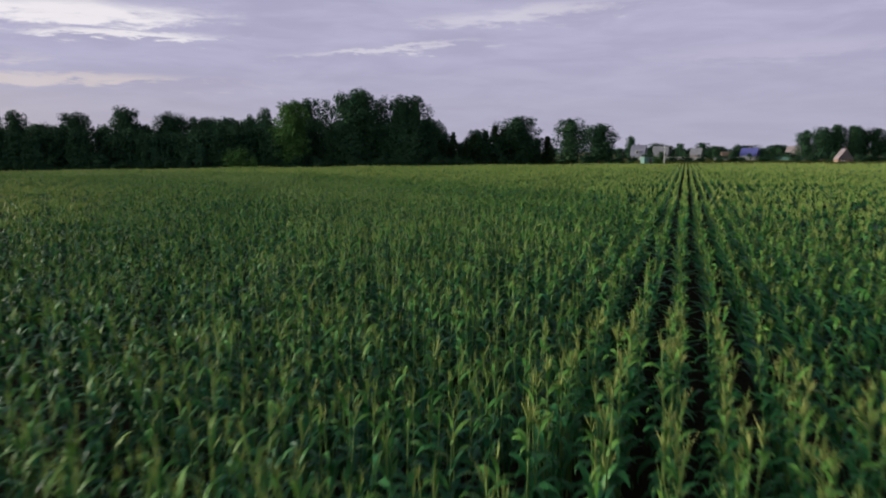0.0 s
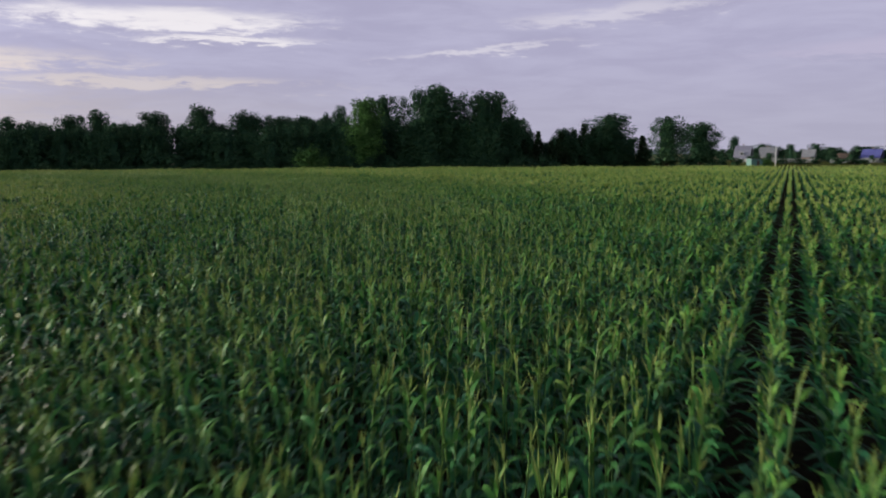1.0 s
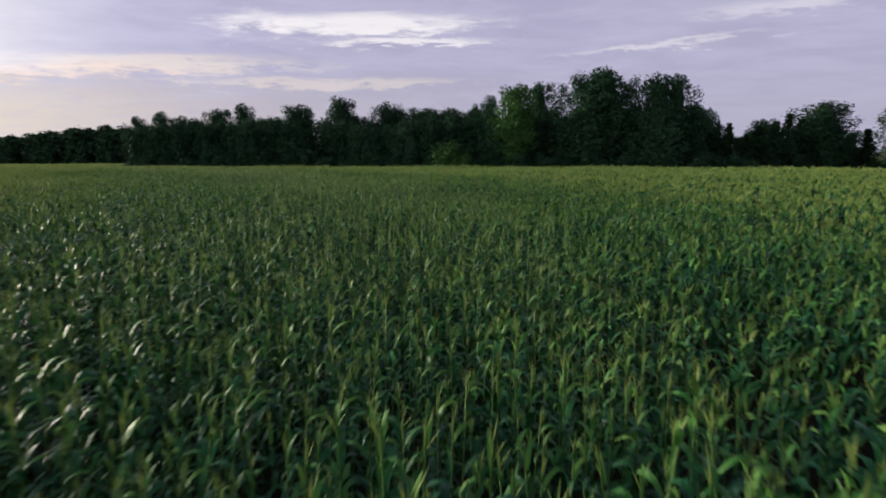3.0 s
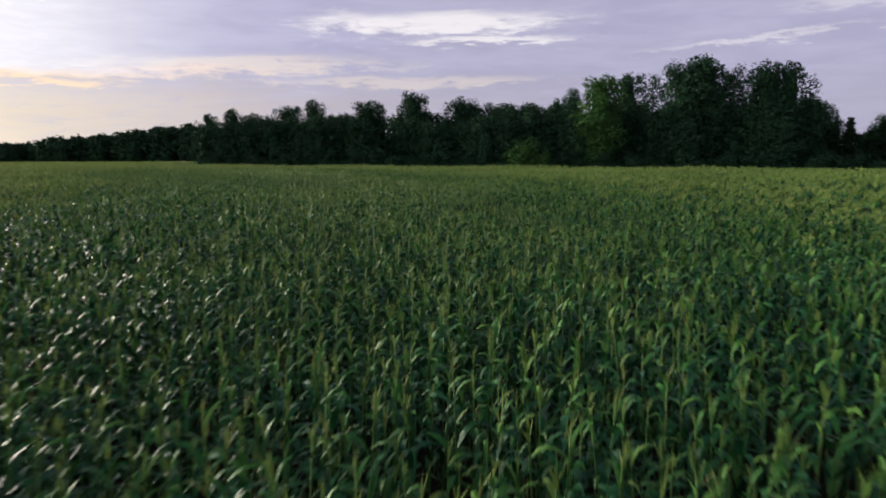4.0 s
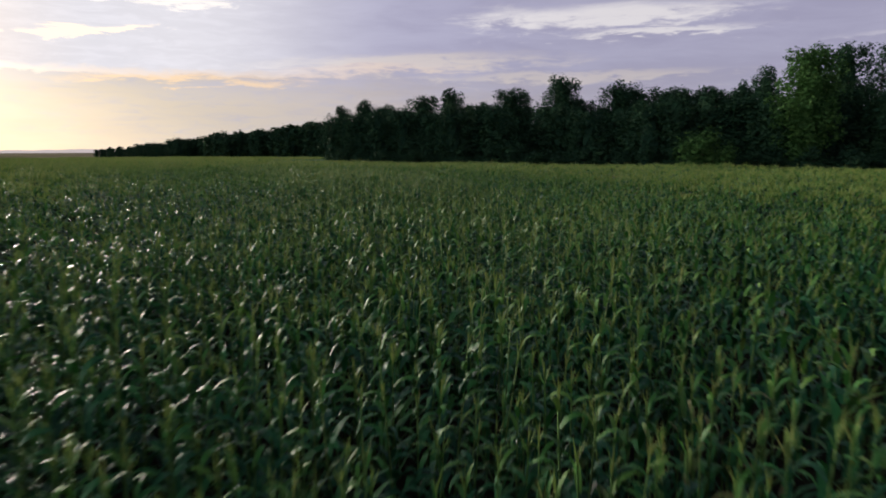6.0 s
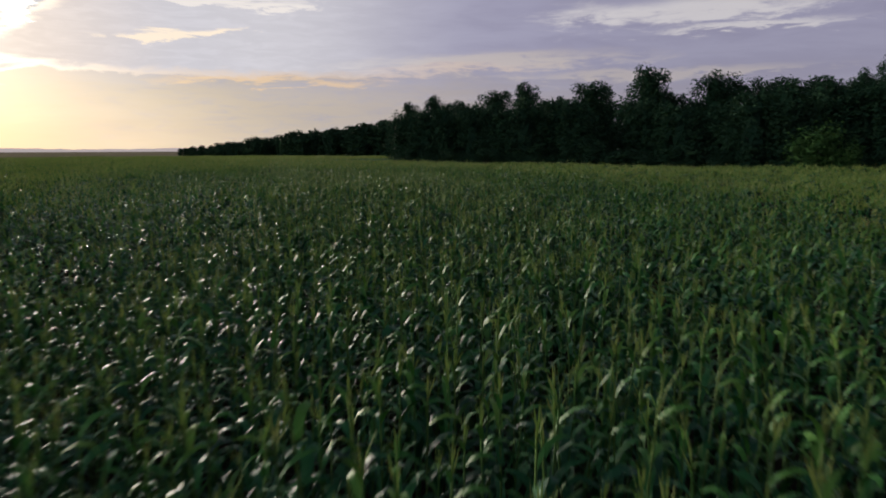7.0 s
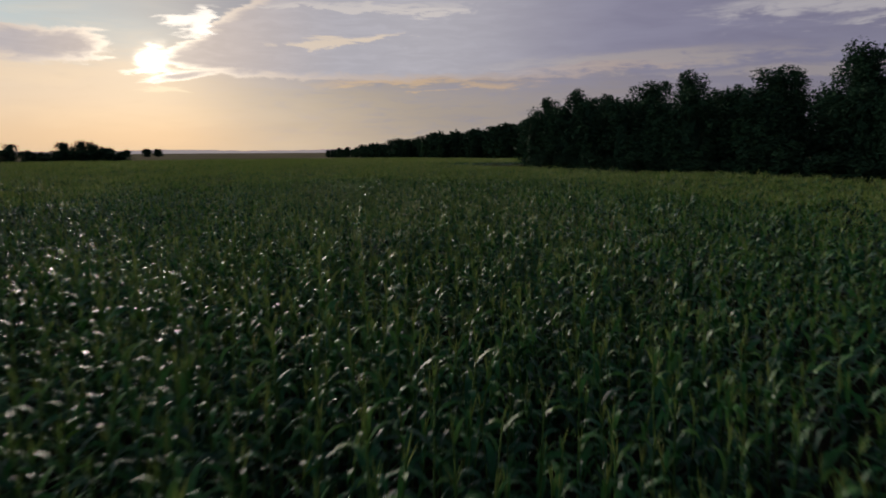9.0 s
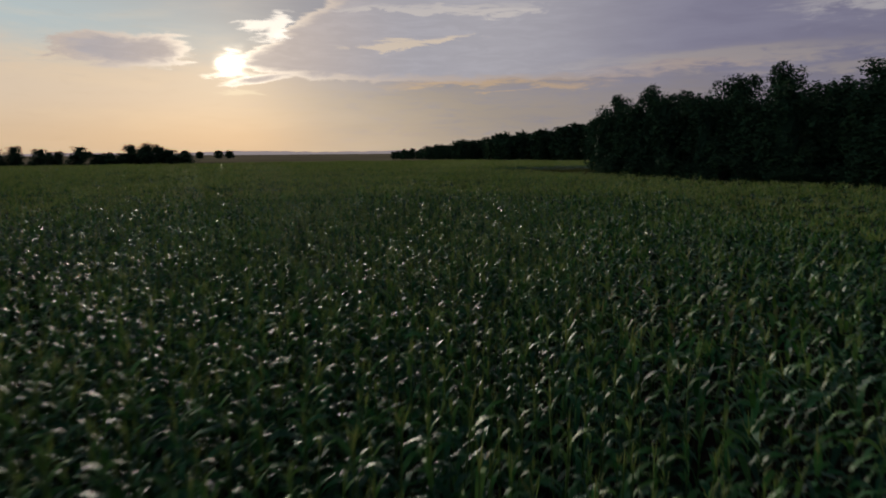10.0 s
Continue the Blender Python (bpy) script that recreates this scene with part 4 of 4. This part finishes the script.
def house(x, y, width, depth, eave, ridge, turn, wall, roof, label, gambrel=False, windows=((0.0, 1.2),), chimney=True):
    """A village house: walls with gables, roof skin with overhang, windows with frames, door, chimney."""
    root = tagged(new("village_house"), label, "house", "houses of the village")
    w, d = width / 2, depth / 2
    line = [(-w, eave), (-w * 0.62, eave + (ridge - eave) * 0.62), (0, ridge), (w * 0.62, eave + (ridge - eave) * 0.62), (w, eave)] if gambrel else [(-w, eave), (0, ridge), (w, eave)]
    solid("wall", [prism([(-w, 0), *line, (w, 0)][::-1], -d, d)], wall, root)
    over = [(p[0] * 1.07, p[1] + (-0.25 if k in (0, len(line) - 1) else 0.06)) for k, p in enumerate(line)]
    solid("roof", [roof_shell(over, 0.16, -d - 0.45, d + 0.45)], roof, root)
    for wx, wz in windows:
        pane = solid("window", [box(wx - 0.55, wx + 0.55, -d - 0.03, -d + 0.05, wz - 0.65, wz + 0.65)], GLASS, root)
        solid("frame", [box(wx - 0.70, wx + 0.70, -d - 0.07, -d - 0.01, wz + 0.65, wz + 0.80), box(wx - 0.70, wx + 0.70, -d - 0.07, -d - 0.01, wz - 0.80, wz - 0.65),
                        box(wx - 0.70, wx - 0.55, -d - 0.07, -d - 0.01, wz - 0.65, wz + 0.65), box(wx + 0.55, wx + 0.70, -d - 0.07, -d - 0.01, wz - 0.65, wz + 0.65)], POST_WHITE, pane)
    solid("door", [box(w * 0.55, w * 0.55 + 0.95, -d - 0.05, -d + 0.05, 0.1, 2.15)], WALL_DARK, root)
    if gambrel and width > 6:
        dormer = solid("dormer", [box(-w * 1.04, -w * 0.5, -0.9, 0.9, eave + 1.5, eave + 3.1)], wall, root)
        solid("pane", [box(-w * 1.04 - 0.03, -w * 1.04 + 0.02, -0.6, 0.6, eave + 1.75, eave + 2.85)], GLASS, dormer)
    if chimney:
        solid("chimney", [box(w * 0.2, w * 0.2 + 0.6, 0.2, 0.8, ridge - 1.6, ridge + 0.9)], ROOF_BROWN, root)
    root.matrix_basis = pose(x, y, 0, 0, 0, turn)
    return root


house(110, 405, 8.0, 7.4, 2.0, 8.2, 62, WALL_WHITE, ROOF_GREY, "house with a steep pale grey metal roof among trees", True, ((-1.8, 1.5), (0.0, 5.2), (2.0, 1.5)))
house(124.5, 412, 8.0, 8.0, 2.8, 7.4, 66, WALL_WHITE, ROOF_WHITE, "house with a broad pale slate roof", False, ((-2.0, 1.6), (2.0, 1.6)))
house(146, 415, 6.0, 5.6, 2.4, 6.2, 60, WALL_TIMBER, ROOF_WHITE, "small timber house with a pale roof", False, ((-1.5, 1.5), (1.5, 1.5)))
house(154, 391, 6.0, 5, 2.2, 4.2, 80, WALL_DARK, ROOF_BROWN, "low outbuilding with a brown roof", False, ((0.0, 1.4),), False)
house(157, 368, 8.0, 7.5, 2.4, 6.0, 52, WALL_WHITE, ROOF_BLUE, "white house with a blue metal roof", False, ((-2.2, 1.5), (1.0, 1.5)))
house(176, 359, 6.5, 8, 3.0, 6.6, 30, WALL_WHITE, ROOF_PINK, "pale house with a greyish pink roof beside the trees", False, ((0.0, 1.6), (0.0, 4.2)))
house(160.5, 288, 5.6, 4.4, 1.3, 5.0, -8, WALL_TIMBER, ROOF_PINK, "timber house with a steep pinkish roof by the wood", False, ((-0.9, 1.4), (0.0, 3.9)))


def shed():
    root = tagged(new("garden_shed"), "low teal-painted shed at the edge of the gardens", "shed")
    solid("wall", [prism([(-2.6, 0), (2.6, 0), (2.6, 2.1), (-2.6, 2.5)], -1.8, 1.8)], TEAL, root)
    solid("roof", [prism([(-2.9, 2.56), (2.9, 2.12), (2.9, 2.22), (-2.9, 2.66)], -2.1, 2.1)], ROOF_GREY, root)
    solid("door", [box(-0.5, 0.5, -1.86, -1.78, 0.05, 1.95)], WALL_DARK, root)
    root.matrix_basis = pose(82.3, 289, 0, 0, 0, 12)


shed()


def utility_post():
    root = tagged(new("utility_post"), "tall white post standing at the far edge of the field", "post")
    solid("shaft", [limb((0, 0, 0), (0, 0, 6.6), 0.20, 0.15, 10)], POST_WHITE, root)
    solid("crossarm", [box(-0.8, 0.8, -0.06, 0.06, 6.1, 6.25)], POST_WHITE, root)
    for k in (-0.65, 0.0, 0.65):
        solid("insulator", [limb((k, 0, 6.25), (k, 0, 6.42), 0.05, 0.03, 6)], GLASS, root)
    root.matrix_basis = pose(76.3, 248.5, 0, 0, 0, 15)


utility_post()


def fence(x0, y0, x1, y1, height, mat, label):
    """A board fence: posts, rails and boards."""
    root = tagged(new("garden_fence"), label, "fence", "fences of the gardens")
    length = math.hypot(x1 - x0, y1 - y0)
    n = int(length / 2.5)
    me = tri_mesh("post", *join([box(-0.06, 0.06, -0.06, 0.06, 0, height + 0.1)])[:2], [mat])
    for k in range(n + 1):
        ob = part("post", me, root)
        ob.matrix_basis = pose(k * length / n, 0.09, 0)
    solid("rail", [box(0, length, 0.03, 0.07, height * 0.3, height * 0.3 + 0.1)], mat, root)
    solid("rail", [box(0, length, 0.03, 0.07, height * 0.75, height * 0.75 + 0.1)], mat, root)
    m = int(length / 0.5)
    board = tri_mesh("board", *join([box(0.01, 0.47, -0.01, 0.02, 0.08, height)])[:2], [mat])
    for k in range(m):
        part("board", board, root).matrix_basis = pose(k * length / m, 0, 0)
    root.matrix_basis = pose(x0, y0, 0, 0, 0, math.degrees(math.atan2(y1 - y0, x1 - x0)))


fence(114, 372, 131, 366, 1.9, WALL_WHITE, "white board fence before the houses")
fence(134, 356, 150, 352, 1.7, WALL_WHITE, "pale board fence along a garden")
fence(160, 346, 178, 338, 1.7, TEAL, "dull green board fence along a garden")
set_tree(PALE_BUSH, 74.6, 251, 4.6, 3.6, 0.4, placed)
for k in range(16):
    f = k / 15
    set_tree(tr.choice(BUSHES), 96 + 100 * f, 330 - 20 * f + tr.uniform(-6, 6), tr.uniform(2.2, 4.2), tr.uniform(5, 9), tr.uniform(0, 6.28), placed)
for k in range(12):
    f = k / 11
    set_tree(tr.choice(BUSHES), 150 + 75 * f, 305 - 25 * f + tr.uniform(-4, 4), tr.uniform(3.0, 5.5), tr.uniform(5, 8), tr.uniform(0, 6.28), placed)


# garden shrubs between the houses
for k in range(20):
    f = k / 19
    set_tree(tr.choice(BUSHES + FILLER[:1]), 98 + 84 * f + tr.uniform(-3, 3), 396 - 42 * f + tr.uniform(-6, 6), tr.uniform(3.0, 6.0), tr.uniform(4, 7), tr.uniform(0, 6.28), placed)
# gardens behind the houses: a close row of trees
for k in range(22):
    f = k / 21
    set_tree(tr.choice(FILLER + BUSHES), 100 + 105 * f, 452 - 30 * f + tr.uniform(-8, 8), tr.uniform(6.0, 9.0), tr.uniform(8, 13), tr.uniform(0, 6.28), placed)

for kind in (*ASPEN, *ROUND, *FILLER, *AIRY, PALE, *SPRUCE, *BUSHES, PALE_BUSH):
    if kind.name not in placed:
        for ob in (*kind.children_recursive, kind):
            bpy.data.objects.remove(ob)
